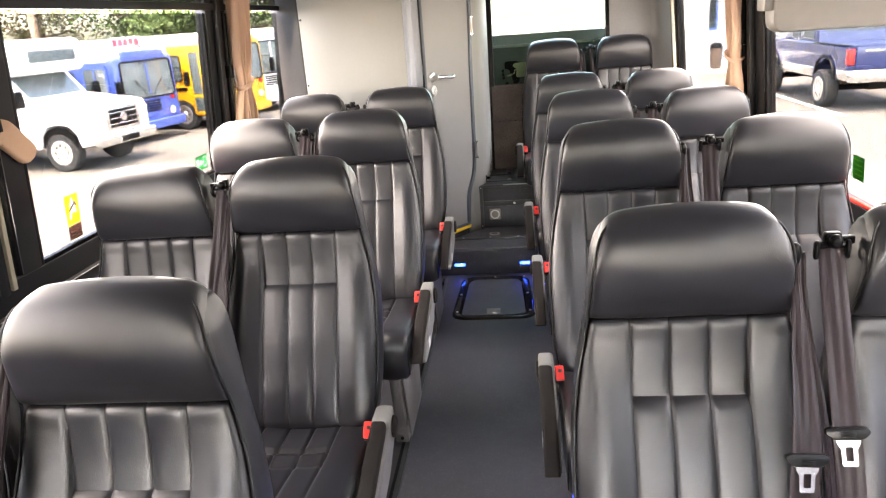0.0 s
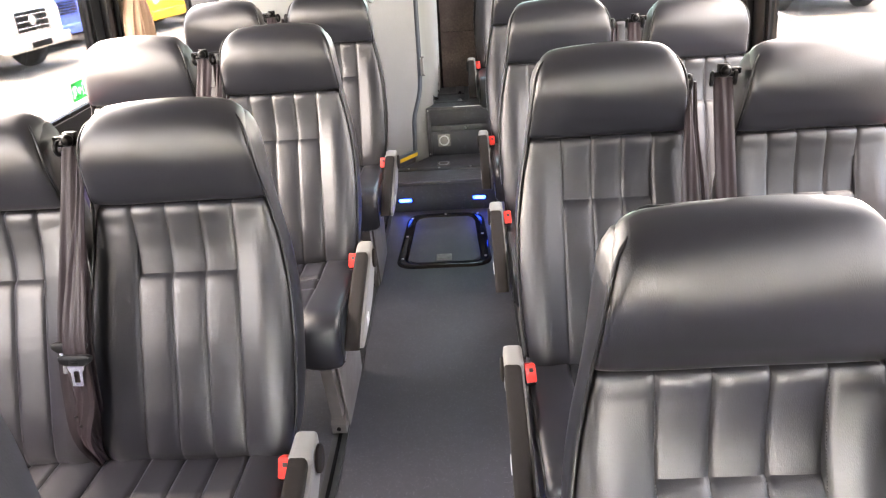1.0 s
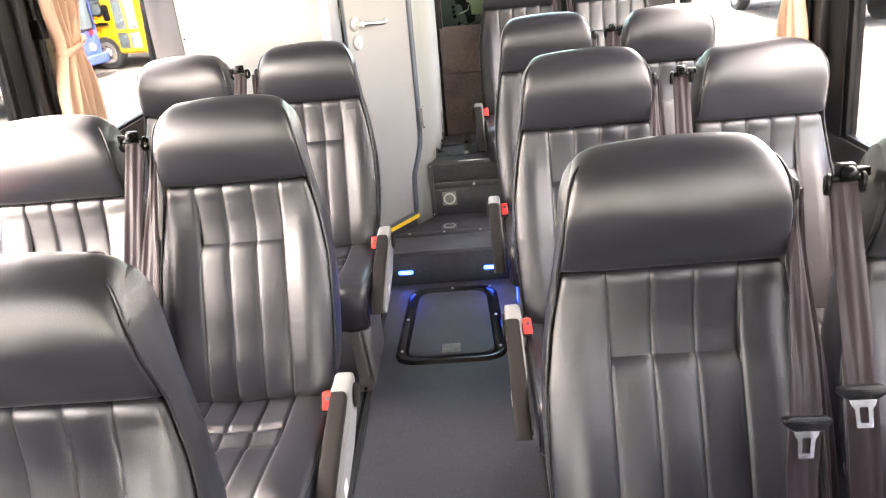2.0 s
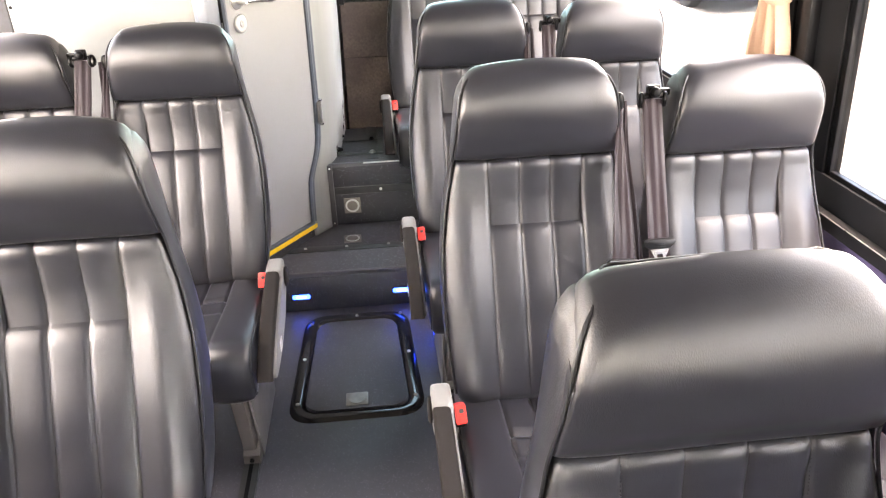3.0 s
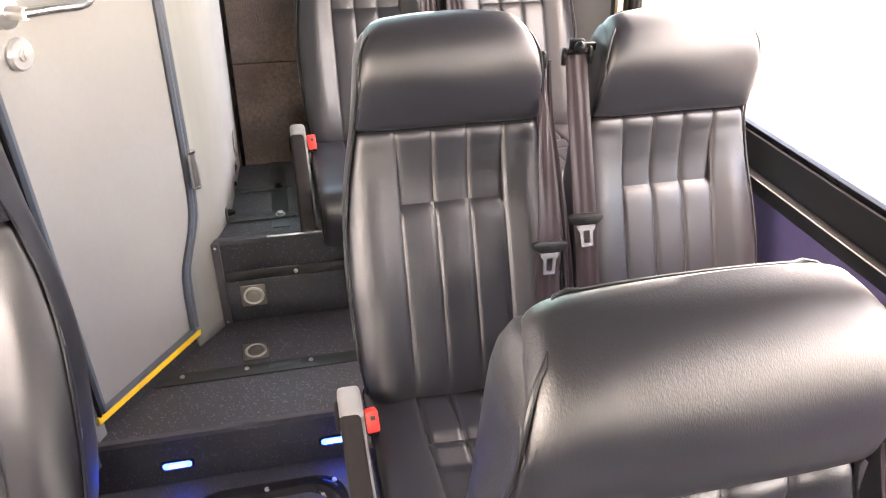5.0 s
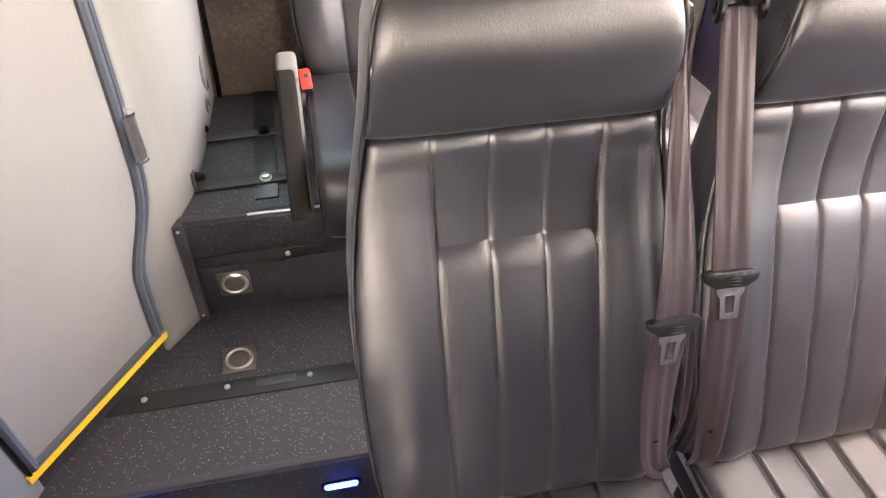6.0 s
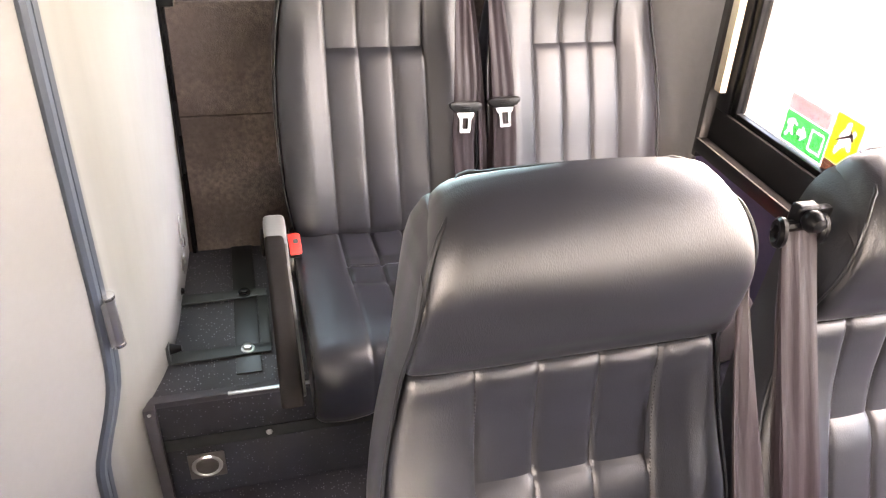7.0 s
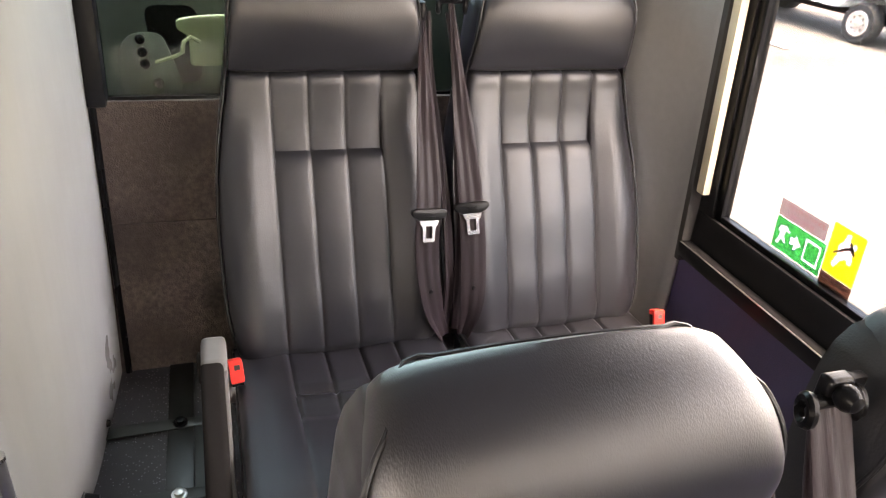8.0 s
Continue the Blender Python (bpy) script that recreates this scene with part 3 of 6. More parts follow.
def make_belt(root, s, aisle, hang, narrow=False):
    """The lap and shoulder belt at the side where two seats meet; s is the sign of the seat's inner side; hang: across and height of the tongue."""
    across, drop = hang
    if aisle:
        xs, wide = (0.190, 0.190 + 0.3 * (across - 0.190), 0.190 + 0.65 * (across - 0.190), across, across - 0.004, across + 0.010, 0.215), (0.010, 0.022, 0.038, 0.050, 0.052, 0.050, 0.026)
    else:
        xs, wide = (0.226, 0.226 + 0.3 * (across - 0.226), 0.226 + 0.65 * (across - 0.226), across, across - 0.004, 0.5 * (across + 0.214), 0.216), (0.046, 0.047, 0.047, 0.048, 0.047, 0.040, 0.026)
    if narrow:
        wide = (0.012, 0.024, 0.040, 0.050, 0.052, 0.050, 0.026)
    top = 1.078 if aisle else 1.096
    lean = 0.108 if aisle else 0.135
    reach = drop + 0.015 - top
    spine = ((0.292, top), (0.292 + 0.3 * (lean - 0.292), top + 0.3 * reach), (0.292 + 0.65 * (lean - 0.292), top + 0.65 * reach), (lean, top + reach), (0.5 * (lean + 0.052), drop - 0.10), (0.055, 0.54), (0.075, 0.455))
    front = smooth_path([(s * u, y, z) for u, (y, z) in zip(xs, spine)], 0.02)
    n = len(front)
    wid = [float(np.interp(k / (n - 1), np.linspace(0, 1, 7), wide)) for k in range(n)]
    nor = [(s * (0.10 + 0.55 * max(0.0, (k / n - 0.55)) * 2), -1, 0.25) for k in range(n)]
    b = belt_strip(front, wid, nor)
    rear = smooth_path([(s * (0.206 if aisle else 0.228), 0.300, 1.078), (s * 0.212, 0.275, 0.97), (s * 0.218, 0.205, 0.84), (s * 0.220, 0.135, 0.70), (s * 0.224, 0.095, 0.56), (s * 0.222, 0.10, 0.455)], 0.03)
    n2 = len(rear)
    b = belt_strip(rear, [0.012 + 0.022 * j / n2 for j in range(n2)], [(s * 0.6, -0.9, 0.2)] * n2, bm=b)
    belt = part("seat_belt", b, BELT, root, "hanging mauve-brown webbing seat belt")
    k = min(range(n), key=lambda j: abs(front[j][2] - drop))
    p, d = Vector(front[k]), (Vector(front[k + 1]) - Vector(front[k - 1])).normalized()
    nrm = Vector(nor[k])
    nrm = (nrm - d * nrm.dot(d)).normalized()
    sd = d.cross(nrm)
    m = Matrix((sd, d, nrm)).transposed().to_4x4()
    m.translation = p
    # winged guard with a ribbed face, and the tongue below it
    wing = rounded([(-0.038, -0.004), (-0.028, -0.008), (0.028, -0.008), (0.038, -0.004), (0.036, 0.006), (0.022, 0.015), (-0.022, 0.015), (-0.036, 0.006)], 0.004, 3)
    guard = part("tongue_guard", extrude(wing, 0.014, "xy", -0.005, 0.004, m=m), GUARD, belt, "dark plastic belt guard")
    for k in range(3):
        part("rib", box(-0.012, 0.012, 0.0015 + 0.004 * k, 0.0035 + 0.004 * k, 0.0085, 0.0100, 0.0006, 1, m=m), BLACK, guard)
    outline = rounded([(-0.021, 0.012), (0.021, 0.012), (0.018, 0.024), (0.0135, 0.028), (0.0125, 0.058), (-0.0125, 0.058), (-0.0135, 0.028), (-0.018, 0.024)], 0.003, 3)
    slot = rounded([(-0.0066, 0.026), (0.0066, 0.026), (0.0062, 0.050), (-0.0062, 0.050)], 0.002, 3)
    part("tongue", window_plate(outline, slot, 0.0030, m @ Matrix.Translation((0, 0, 0.002))), CHROME, belt, "chromed belt tongue")
    part("webbing_button", lathe([(0.005, 0), (0.005, 0.003), (0.003, 0.004)], Matrix.Translation(Vector(front[min(n - 2, n * 4 // 5)])) @ pose(0, 0, 0, 90, 0, 0), 10), BLACK, belt)
    # upper guide: a slim knob beside the headrest, or a bar with a knob and two ends
    if aisle:
        g = lathe([(0.003, -0.022), (0.009, -0.018), (0.0115, -0.006), (0.0115, 0.008), (0.008, 0.018), (0.003, 0.021)], Matrix.Translation((s * 0.188, 0.292, 1.078)), 12)
        g = box(s * 0.168, s * 0.188, 0.292, 0.306, 1.070, 1.090, 0.004, 2, g)
    else:
        xg, yg = s * 0.224, 0.292
        g = tube([(xg - 0.027, yg, 1.102), (xg, yg - 0.003, 1.104), (xg + 0.027, yg, 1.102)], 0.0065, 8)
        for d in (-0.028, 0.028):
            ring = [(xg + d + 0.004 * math.cos(a), yg + 0.011 * math.cos(a), 1.094 + 0.013 * math.sin(a)) for a in (2 * math.pi * j / 14 for j in range(14))]
            g = tube(ring, 0.0055, 7, g, closed=True)
        g = lathe([(0.002, -0.013), (0.008, -0.011), (0.0125, -0.004), (0.0130, 0.002), (0.009, 0.010), (0.006, 0.012)], Matrix.Translation((xg, yg - 0.012, 1.113)) @ pose(0, 0, 0, -90, 0, 0), 14, g)
        g = box(xg - 0.015, xg + 0.015, yg - 0.004, yg + 0.012, 1.098, 1.126, 0.005, 3, g)
        g = box(min(s * 0.180, xg), max(s * 0.180, xg), yg + 0.006, yg + 0.018, 1.100, 1.116, 0.004, 2, g)
    part("belt_guide", g, BLACK, root, "black plastic belt guide")


def make_buckle(root, s):
    """Red-faced buckle on its stalk beside the cushion."""
    x = s * 0.212
    m = Matrix.Translation((x, 0.0, 0.489)) @ pose(0, 0, 0, -28, 0, s * -8) @ Matrix.Scale(0.86, 4)
    buckle = part("buckle", box(-0.014, 0.014, -0.013, 0.013, -0.032, 0.018, 0.005, 2, m=m), BLACK, root, "black buckle body")
    red = extrude(rounded([(-0.0145, -0.024), (0.0145, -0.024), (0.0145, 0.026), (-0.0145, 0.026)], 0.005, 3), 0.010, "xz", -0.0175, 0.002, m=m)
    red = box(-0.0145, 0.0145, -0.0165, 0.0135, 0.012, 0.027, 0.005, 2, red, m)
    part("release_button", red, RED, buckle, "bright red release button")
    part("buckle_slot", box(-0.004, 0.008, -0.0186, -0.0165, 0.004, 0.015, 0.001, 1, m=m), DARK_PRINT, buckle)
    part("stalk", tube([(x, 0.008, 0.47), (x, 0.02, 0.43), (x, 0.05, 0.38)], 0.010, 8, flat=0.5), BLACK, root)
    hook = rounded([(-0.020, 0.428), (0.024, 0.424), (0.030, 0.462), (0.012, 0.472), (-0.012, 0.462)], 0.008, 3)
    part("buckle_bracket", extrude(hook, 0.014, "yz", s * 0.222 - 0.007, 0.003), ARM_GREY, root, "pale grey buckle bracket")


def make_armrest(root, s):
    """Lowered armrest at the aisle side: dark padded bar over a grey side shell; s is the sign of the aisle side."""
    x = s * 0.248
    side = [(0.055, 0.515), (0.042, 0.440), (-0.05, 0.392), (-0.18, 0.366), (-0.300, 0.366), (-0.330, 0.376), (-0.336, 0.392), (-0.28, 0.422), (-0.16, 0.460), (-0.06, 0.488), (-0.015, 0.506), (0.010, 0.520)]
    shell = extrude(rounded(side, 0.012, 3), 0.017 if s > 0 else 0.012, "yz", x + 0.004 if s > 0 else x + 0.010, 0.004)
    arm = part("armrest", shell, ARM_GREY, root, "lowered armrest with a pale grey shell on one side")
    xb = x - 0.006 if s > 0 else x - 0.004
    bar = smooth_path([(xb, -0.012, 0.513), (xb, -0.07, 0.500), (xb, -0.18, 0.470), (xb, -0.28, 0.437), (xb, -0.340, 0.408), (xb, -0.356, 0.388)], 0.03)
    b = bmesh.new()
    rings = []
    for i, p in enumerate(bar):
        a, c = bar[max(0, i - 1)], bar[min(len(bar) - 1, i + 1)]
        d = Vector(c - a).normalized()
        up = Vector((0, -d.z, d.y)) * (1 if d.y < 0 else -1)
        up = Vector((0, d.z, -d.y)) if up.z < 0 else up
        q = Vector(p)
        prof = rounded([(-0.020, -0.016), (0.020, -0.016), (0.020, 0.012), (-0.020, 0.012)], [0.004, 0.004, 0.010, 0.010], 3)
        rings.append([b.verts.new(q + Vector((1, 0, 0)) * u + up * v) for u, v in prof])
    k = len(rings[0])
    for A, B in zip(rings, rings[1:]):
        for j in range(k):
            b.faces.new((A[j], A[(j + 1) % k], B[(j + 1) % k], B[j]))
    b.faces.new(rings[0][::-1])
    b.faces.new(rings[-1])
    part("armrest_pad", b, ARM_CAP, arm, "dark rubber armrest pad")
    hub = box(x - 0.027 if s > 0 else x - 0.023, x + 0.021 if s > 0 else x + 0.023, -0.020, 0.070, 0.440, 0.527, 0.014, 3)
    part("pivot_housing", hub, ARM_GREY, arm)
    disc = lathe([(0.030, 0.0), (0.030, 0.006), (0.024, 0.009)], Matrix.Translation((x + s * 0.022, 0.030, 0.482)) @ pose(0, 0, 0, 0, 90 * s, 0), 20)
    part("pivot_cover", disc, ARM_CAP, arm, "round dark pivot cover")
    part("release_tab", box(x + s * 0.0195, x + s * 0.023, -0.215, -0.18, 0.380, 0.410, 0.001, 1), WHITE_FILM, arm, "small pale release tab")


def make_leg(root, s, aisle, high):
    """Pedestal under the cushion: a side plate, a sloping channel and a bolted foot, on a floor at height `high`."""
    x = s * (0.142 if aisle else 0.10)
    lo = high
    if lo < 0.1:
        chan = extrude(rounded([(-0.235, lo + 0.060), (-0.185, lo + 0.060), (-0.245, 0.335), (-0.295, 0.335)], 0.005, 2), 0.036, "yz", x - 0.018, 0.003)
        leg = part("front_leg", chan, LEG_BROWN, root, "brown-grey steel channel leg")
        foot = extrude(rounded([(-0.232, lo), (-0.10, lo), (-0.10, lo + 0.105), (-0.150, lo + 0.105), (-0.232, lo + 0.036)], 0.003, 2), 0.048, "yz", x - 0.024, 0.002)
        part("foot", foot, LEG_GREY, leg)
        part("foot_bolt", lathe([(0.007, 0), (0.007, 0.004), (0.004, 0.006)], Matrix.Translation((x, -0.232, lo + 0.019)) @ pose(0, 0, 0, 90, 0, 0), 8), BLACK, leg)
        part("leg_bolt", lathe([(0.006, 0), (0.006, 0.003), (0.003, 0.005)], Matrix.Translation((x, -0.242, lo + 0.125)) @ pose(0, 0, 0, 80, 0, 0), 8), STEEL, leg)
    plate = extrude(rounded([(-0.195, lo), (0.12, lo), (0.13, 0.345), (-0.270, 0.345)], 0.006, 2), 0.007, "yz", x + s * 0.027 - 0.0035, 0.002)
    part("side_plate", plate, LEG_GREY, root, "pale grey steel side plate")


def make_frame(root):
    b = box(-0.20, 0.20, -0.27, -0.23, 0.305, 0.345, 0.006)
    b = box(-0.20, 0.20, 0.06, 0.10, 0.315, 0.355, 0.006, bm=b)
    b = box(-0.205, -0.175, -0.27, 0.10, 0.315, 0.346, 0.004, bm=b)
    b = box(0.175, 0.205, -0.27, 0.10, 0.315, 0.346, 0.004, bm=b)
    part("seat_frame", b, SHELL, root)


def make_seat(side, aisle, hang, high=0.0, label=""):
    """A coach seat facing -y; side is -1 or 1, the side of the bus it stands on; high: height of the floor under its datum."""
    where = "beside the aisle, with armrest" if aisle else "beside the window"
    root = thing("coach_chair", label or "black channel-stitched leather coach seat " + where, "bus seat", "coach seats")
    back = make_backrest(root)
    make_headrest(back)
    make_cushion(root)
    make_frame(root)
    inner = side if aisle else -side
    make_belt(root, inner, aisle, hang, high > 0.1)
    make_buckle(root, -inner)
    if aisle:
        make_armrest(root, -side)
    make_leg(root, -side if aisle else side, aisle, high)
    return root


# each seat: across, along, height of its datum
SEATS = {(1, True): [(0.458, 0.986, -0.025), (0.462, 1.903, 0.0), (0.470, 2.838, -0.004), (0.4575, 3.742, -0.002)],
         (1, False): [(0.925, 0.986, -0.035), (0.943, 1.897, -0.008), (0.952, 2.842, -0.020), (0.935, 3.748, -0.012)],
         (-1, True): [(-0.520, 0.725, -0.038), (-0.478, 1.630, -0.011), (-0.455, 2.530, 0.006), (-0.448, 3.498, 0.0)],
         (-1, False): [(-0.950, 0.725, -0.050), (-0.895, 1.630, -0.013), (-0.907, 2.530, -0.006), (-0.915, 3.498, -0.010)]}
HANGS = {(1, True): (0.162, 0.785), (1, False): (0.243, 0.824), (-1, True): (0.212, 0.714), (-1, False): (0.192, 0.726)}
for (side, aisle), places in SEATS.items():
    first = make_seat(side, aisle, HANGS[side, aisle])
    first.location = places[0]
    first.scale = (1.0 if aisle else 0.96, 1.0, 1.0)
    for place in places[1:]:
        copy_thing(first, Matrix.Translation(place))
# the last pair stands on the platform
for aisle, place, hang in ((True, (0.428, 4.776, 0.142), (0.172, 0.745)), (False, (0.899, 4.776, 0.140), (0.207, 0.739))):
    raised = make_seat(1, aisle, hang, 0.450 - place[2], "black channel-stitched leather coach seat on the raised rear platform")
    raised.location = place
    raised.scale = (1.0 if aisle else 0.985, 1.0, 1.0)

# ---- the bus shell ----
FRONT, REAR = -3.4, 5.36


def wall_x(side, z):
    """Inner face of the side wall: it leans in above the sill."""
    base = 1.222 if side > 0 else -1.270
    return base - side * 0.07 * max(0.0, z - 0.86)


def wall_panel(side, y0, y1, z0, z1, thick=0.05, inset=0.0, bm=None, bevel=0.003):
    """A slab that follows the side wall's lean; inset moves it into the bus."""
    a, c = wall_x(side, z0) - side * inset, wall_x(side, z1) - side * inset
    out = [(a, z0), (a + side * thick, z0), (c + side * thick, z1), (c, z1)]
    return extrude(out, y1 - y0, "xz", y0, bevel, bm)


solid("floor", box(-1.27, 1.24, FRONT, 4.118, -0.06, 0.0, 0), FLOOR, "dark speckled rubber floor of the aisle", "floor")
solid("floor_washroom", extrude([(-1.27, 4.118), (-0.445, 4.118), (-0.445, 4.562), (-0.125, 4.562), (-0.125, 5.30), (-1.27, 5.30)], 0.21, "xy", -0.06, 0), FLOOR, "dark floor under the washroom", "floor")
tread = solid("floor_step", box(-0.44, 1.20, 4.118, 4.560, -0.06, 0.167, 0.004), STEP_RUBBER, "dark speckled rubber step across the aisle", "step")
platform = solid("floor_platform", box(-0.12, 1.20, 4.556, 5.30, -0.06, 0.450, 0.004), STEP_RUBBER, "raised dark speckled rear floor platform", "platform")
part("riser", box(-0.43, 1.0, 4.1145, 4.1185, 0.001, 0.151, 0.001), RISER, tread, "black rubber riser")
part("nosing", box(-0.43, 1.0, 4.112, 4.127, 0.152, 0.1695, 0.003), NOSING, tread)
part("joint_strip", box(-0.33, 1.0, 4.298, 4.344, 0.160, 0.1712, 0.0015), TRACK, tread, "black joint strip")
for x in (-0.20, -0.03, 0.145):
    part("screw", lathe([(0.007, 0), (0.006, 0.003), (0.003, 0.004)], Matrix.Translation((x, 4.326, 0.171)), 10), STEEL, tread)
part("patch_plate", box(0.03, 0.115, 4.315, 4.337, 0.168, 0.1722, 0.001), BRACKET, tread)
part("upper_riser", box(-0.0725, 1.0, 4.5525, 4.5565, 0.346, 0.440, 0.001), RISER, platform, "dark speckled riser")
part("lower_riser", box(-0.0725, 1.0, 4.5525, 4.5565, 0.169, 0.311, 0.001), RISER, platform, "dark speckled riser")
part("nosing", box(-0.115, 1.0, 4.549, 4.568, 0.438, 0.4535, 0.003), NOSING, platform)
part("nosing_bright_edge", box(0.06, 0.30, 4.546, 4.553, 0.4515, 0.4555, 0.001), STEEL, platform, "worn bright metal edge")
part("joint_strip", box(-0.115, 1.0, 4.5515, 4.560, 0.312, 0.345, 0.0015), TRACK, platform, "black joint strip")
part("screw", lathe([(0.007, 0), (0.006, 0.003), (0.003, 0.004)], Matrix.Translation((0.129, 4.5515, 0.328)) @ pose(0, 0, 0, 90, 0, 0), 10), STEEL, platform)
part("corner_trim", box(-0.094, -0.073, 4.534, 4.553, 0.167, 0.452, 0.002), KICK, platform, "dark riveted corner trim")
for z in (0.185, 0.44):
    part("rivet", lathe([(0.004, 0), (0.003, 0.002)], Matrix.Translation((-0.0835, 4.534, z)) @ pose(0, 0, 0, 90, 0, 0), 8), STEEL, platform)


def flush_latch(parent, m):
    """A square steel flush latch with a round pull."""
    latch = part("flush_latch", extrude(rounded([(-0.036, -0.036), (0.036, -0.036), (0.036, 0.036), (-0.036, 0.036)], 0.004, 2), 0.003, "xy", 0.0, 0.001, m=m), DULL_STEEL, parent, "brushed steel flush latch")
    part("latch_cup", lathe([(0.031, 0.0032), (0.031, 0.0045), (0.028, 0.0060), (0.026, 0.0040), (0.024, 0.0036)], m, 24), STEEL, latch)
    part("latch_pull", lathe([(0.023, 0.0035), (0.022, 0.0062), (0.006, 0.0075)], m, 20), DULL_STEEL, latch)
    return latch


flush_latch(tread, Matrix.Translation((-0.005, 4.400, 0.1675)))
flush_latch(platform, Matrix.Translation((0.0, 4.5520, 0.258)) @ pose(0, 0, 0, 90, 0, 0))

# seat track, brackets and bolts on the platform
part("seat_track", box(0.078, 0.128, 4.60, 5.06, 0.4505, 0.4535, 0.001), TRACK, platform, "black seat track")
for y in (4.665, 4.855):
    b = extrude(rounded([(-0.050, y - 0.017), (0.150, y - 0.013), (0.150, y + 0.013), (-0.050, y + 0.017)], 0.004, 2), 0.004, "xy", 0.4538, 0.001)
    b = box(-0.052, -0.046, y - 0.017, y + 0.017, 0.4538, 0.500, 0.001, 1, b)
    bracket = part("bracket", b, BRACKET, platform, "grey-green mounting bracket")
    part("bolt", lathe([(0.014, 0.0), (0.014, 0.003), (0.009, 0.0035), (0.009, 0.010), (0.005, 0.011)], Matrix.Translation((0.103, y, 0.458)), 12), STEEL if y < 4.7 else BLACK, bracket)
    part("wall_bolt", lathe([(0.012, 0.0), (0.010, 0.008), (0.006, 0.022)], Matrix.Translation((-0.046, y + 0.005, 0.478)) @ pose(0, 0, 0, 0, 90, 0), 10), BLACK, bracket)
part("bracket_rail", box(0.130, 0.152, 4.668, 4.852, 0.4536, 0.4570, 0.001), BRACKET, platform)

# black seat tracks along both sides of the aisle
for x in (-0.332, 0.288):
    track = solid("floor_track", box(x, x + 0.046, 0.35, 4.06, 0.0, 0.006, 0.001), TRACK, "black seat track along the aisle floor", "seat track")
    part("slot", box(x + 0.017, x + 0.029, 0.36, 4.05, 0.0062, 0.0072, 0), BLACK, track, smooth=False)

# floor hatch
hatch = tagged(new("floor_hatch"), "black rubber-rimmed floor hatch with a steel latch", "hatch")


def ring_plate(outer, inner, z, h):
    """A rounded bead between two outlines of the same count."""
    b = bmesh.new()
    n = len(outer)
    rows = []
    for k in range(9):
        u = k / 8
        high = z + h * (1 - abs(2 * u - 1) ** 3)
        rows.append([b.verts.new((o[0] * (1 - u) + i[0] * u, o[1] * (1 - u) + i[1] * u, high)) for o, i in zip(outer, inner)])
    for A, B in zip(rows, rows[1:]):
        for k in range(n):
            b.faces.new((A[k], A[(k + 1) % n], B[(k + 1) % n], B[k]))
    return b


rim_o = rounded([(-0.224, 3.428), (0.224, 3.428), (0.198, 4.066), (-0.198, 4.066)], 0.095, 10)
rim_i = rounded([(-0.172, 3.474), (0.172, 3.474), (0.150, 4.012), (-0.150, 4.012)], 0.065, 10)
part("rim", ring_plate(rim_o, rim_i, 0.0, 0.010), HATCH_RUBBER, hatch, "glossy black rubber rim")
lid = part("lid", extrude(rounded([(-0.168, 3.478), (0.168, 3.478), (0.146, 4.008), (-0.146, 4.008)], 0.062, 10), 0.006, "xy", 0.001, 0.002), FLOOR, hatch)
m = Matrix.Translation((0.0, 3.522, 0.0072))
part("latch", extrude(rounded([(-0.036, -0.032), (0.036, -0.032), (0.036, 0.032), (-0.036, 0.032)], 0.004, 2), 0.003, "xy", 0.0, 0.001, m=m), DULL_STEEL, lid, "steel flush latch")
part("latch_pull", lathe([(0.027, 0.003), (0.027, 0.005), (0.023, 0.0055), (0.008, 0.0040)], m, 20), DULL_STEEL, lid)
for x, y in ((-0.193, 3.515), (-0.186, 3.765), (-0.172, 3.995), (0.193, 3.515), (0.186, 3.765), (0.170, 4.030), (0.0, 4.035)):
    part("screw", lathe([(0.0065, 0.0), (0.006, 0.0035), (0.003, 0.0045)], Matrix.Translation((x, y, 0.0095)), 10), STEEL, hatch)

# blue step lights
for x in (-0.214, 0.183):
    lamp = tagged(new("step_light"), "glowing blue oval step light on the riser", "step light", "step lights")
    rim = rounded([(-0.043, -0.014), (0.043, -0.014), (0.043, 0.014), (-0.043, 0.014)], 0.0135, 6)
    oval = rounded([(-0.035, -0.010), (0.035, -0.010), (0.035, 0.010), (-0.035, 0.010)], 0.0095, 6)
    small = rounded([(-0.022, -0.005), (0.022, -0.005), (0.022, 0.005), (-0.022, 0.005)], 0.0048, 5)
    part("bezel", extrude(rim, 0.005, "xz", -0.0055, 0.002), BLACK, lamp, "black oval bezel")
    part("lens", extrude(oval, 0.006, "xz", -0.008, 0.002), LED, lamp)
    part("core", extrude(small, 0.003, "xz", -0.0095, 0.001), LED_CORE, lamp)
    lamp.location = (x, 4.116, 0.068)
for y in (1.90, 3.86):
    lamp = tagged(new("step_light"), "small glowing blue light beside the seat track", "step light", "step lights")
    part("bezel", box(-0.004, 0.008, -0.028, 0.028, -0.042, 0.036, 0.003), BLACK, lamp, "black bezel")
    part("lens", box(-0.008, 0.002, -0.022, 0.022, -0.03, 0.03, 0.003), LED, lamp)
    lamp.location = (0.292, y, 0.050)

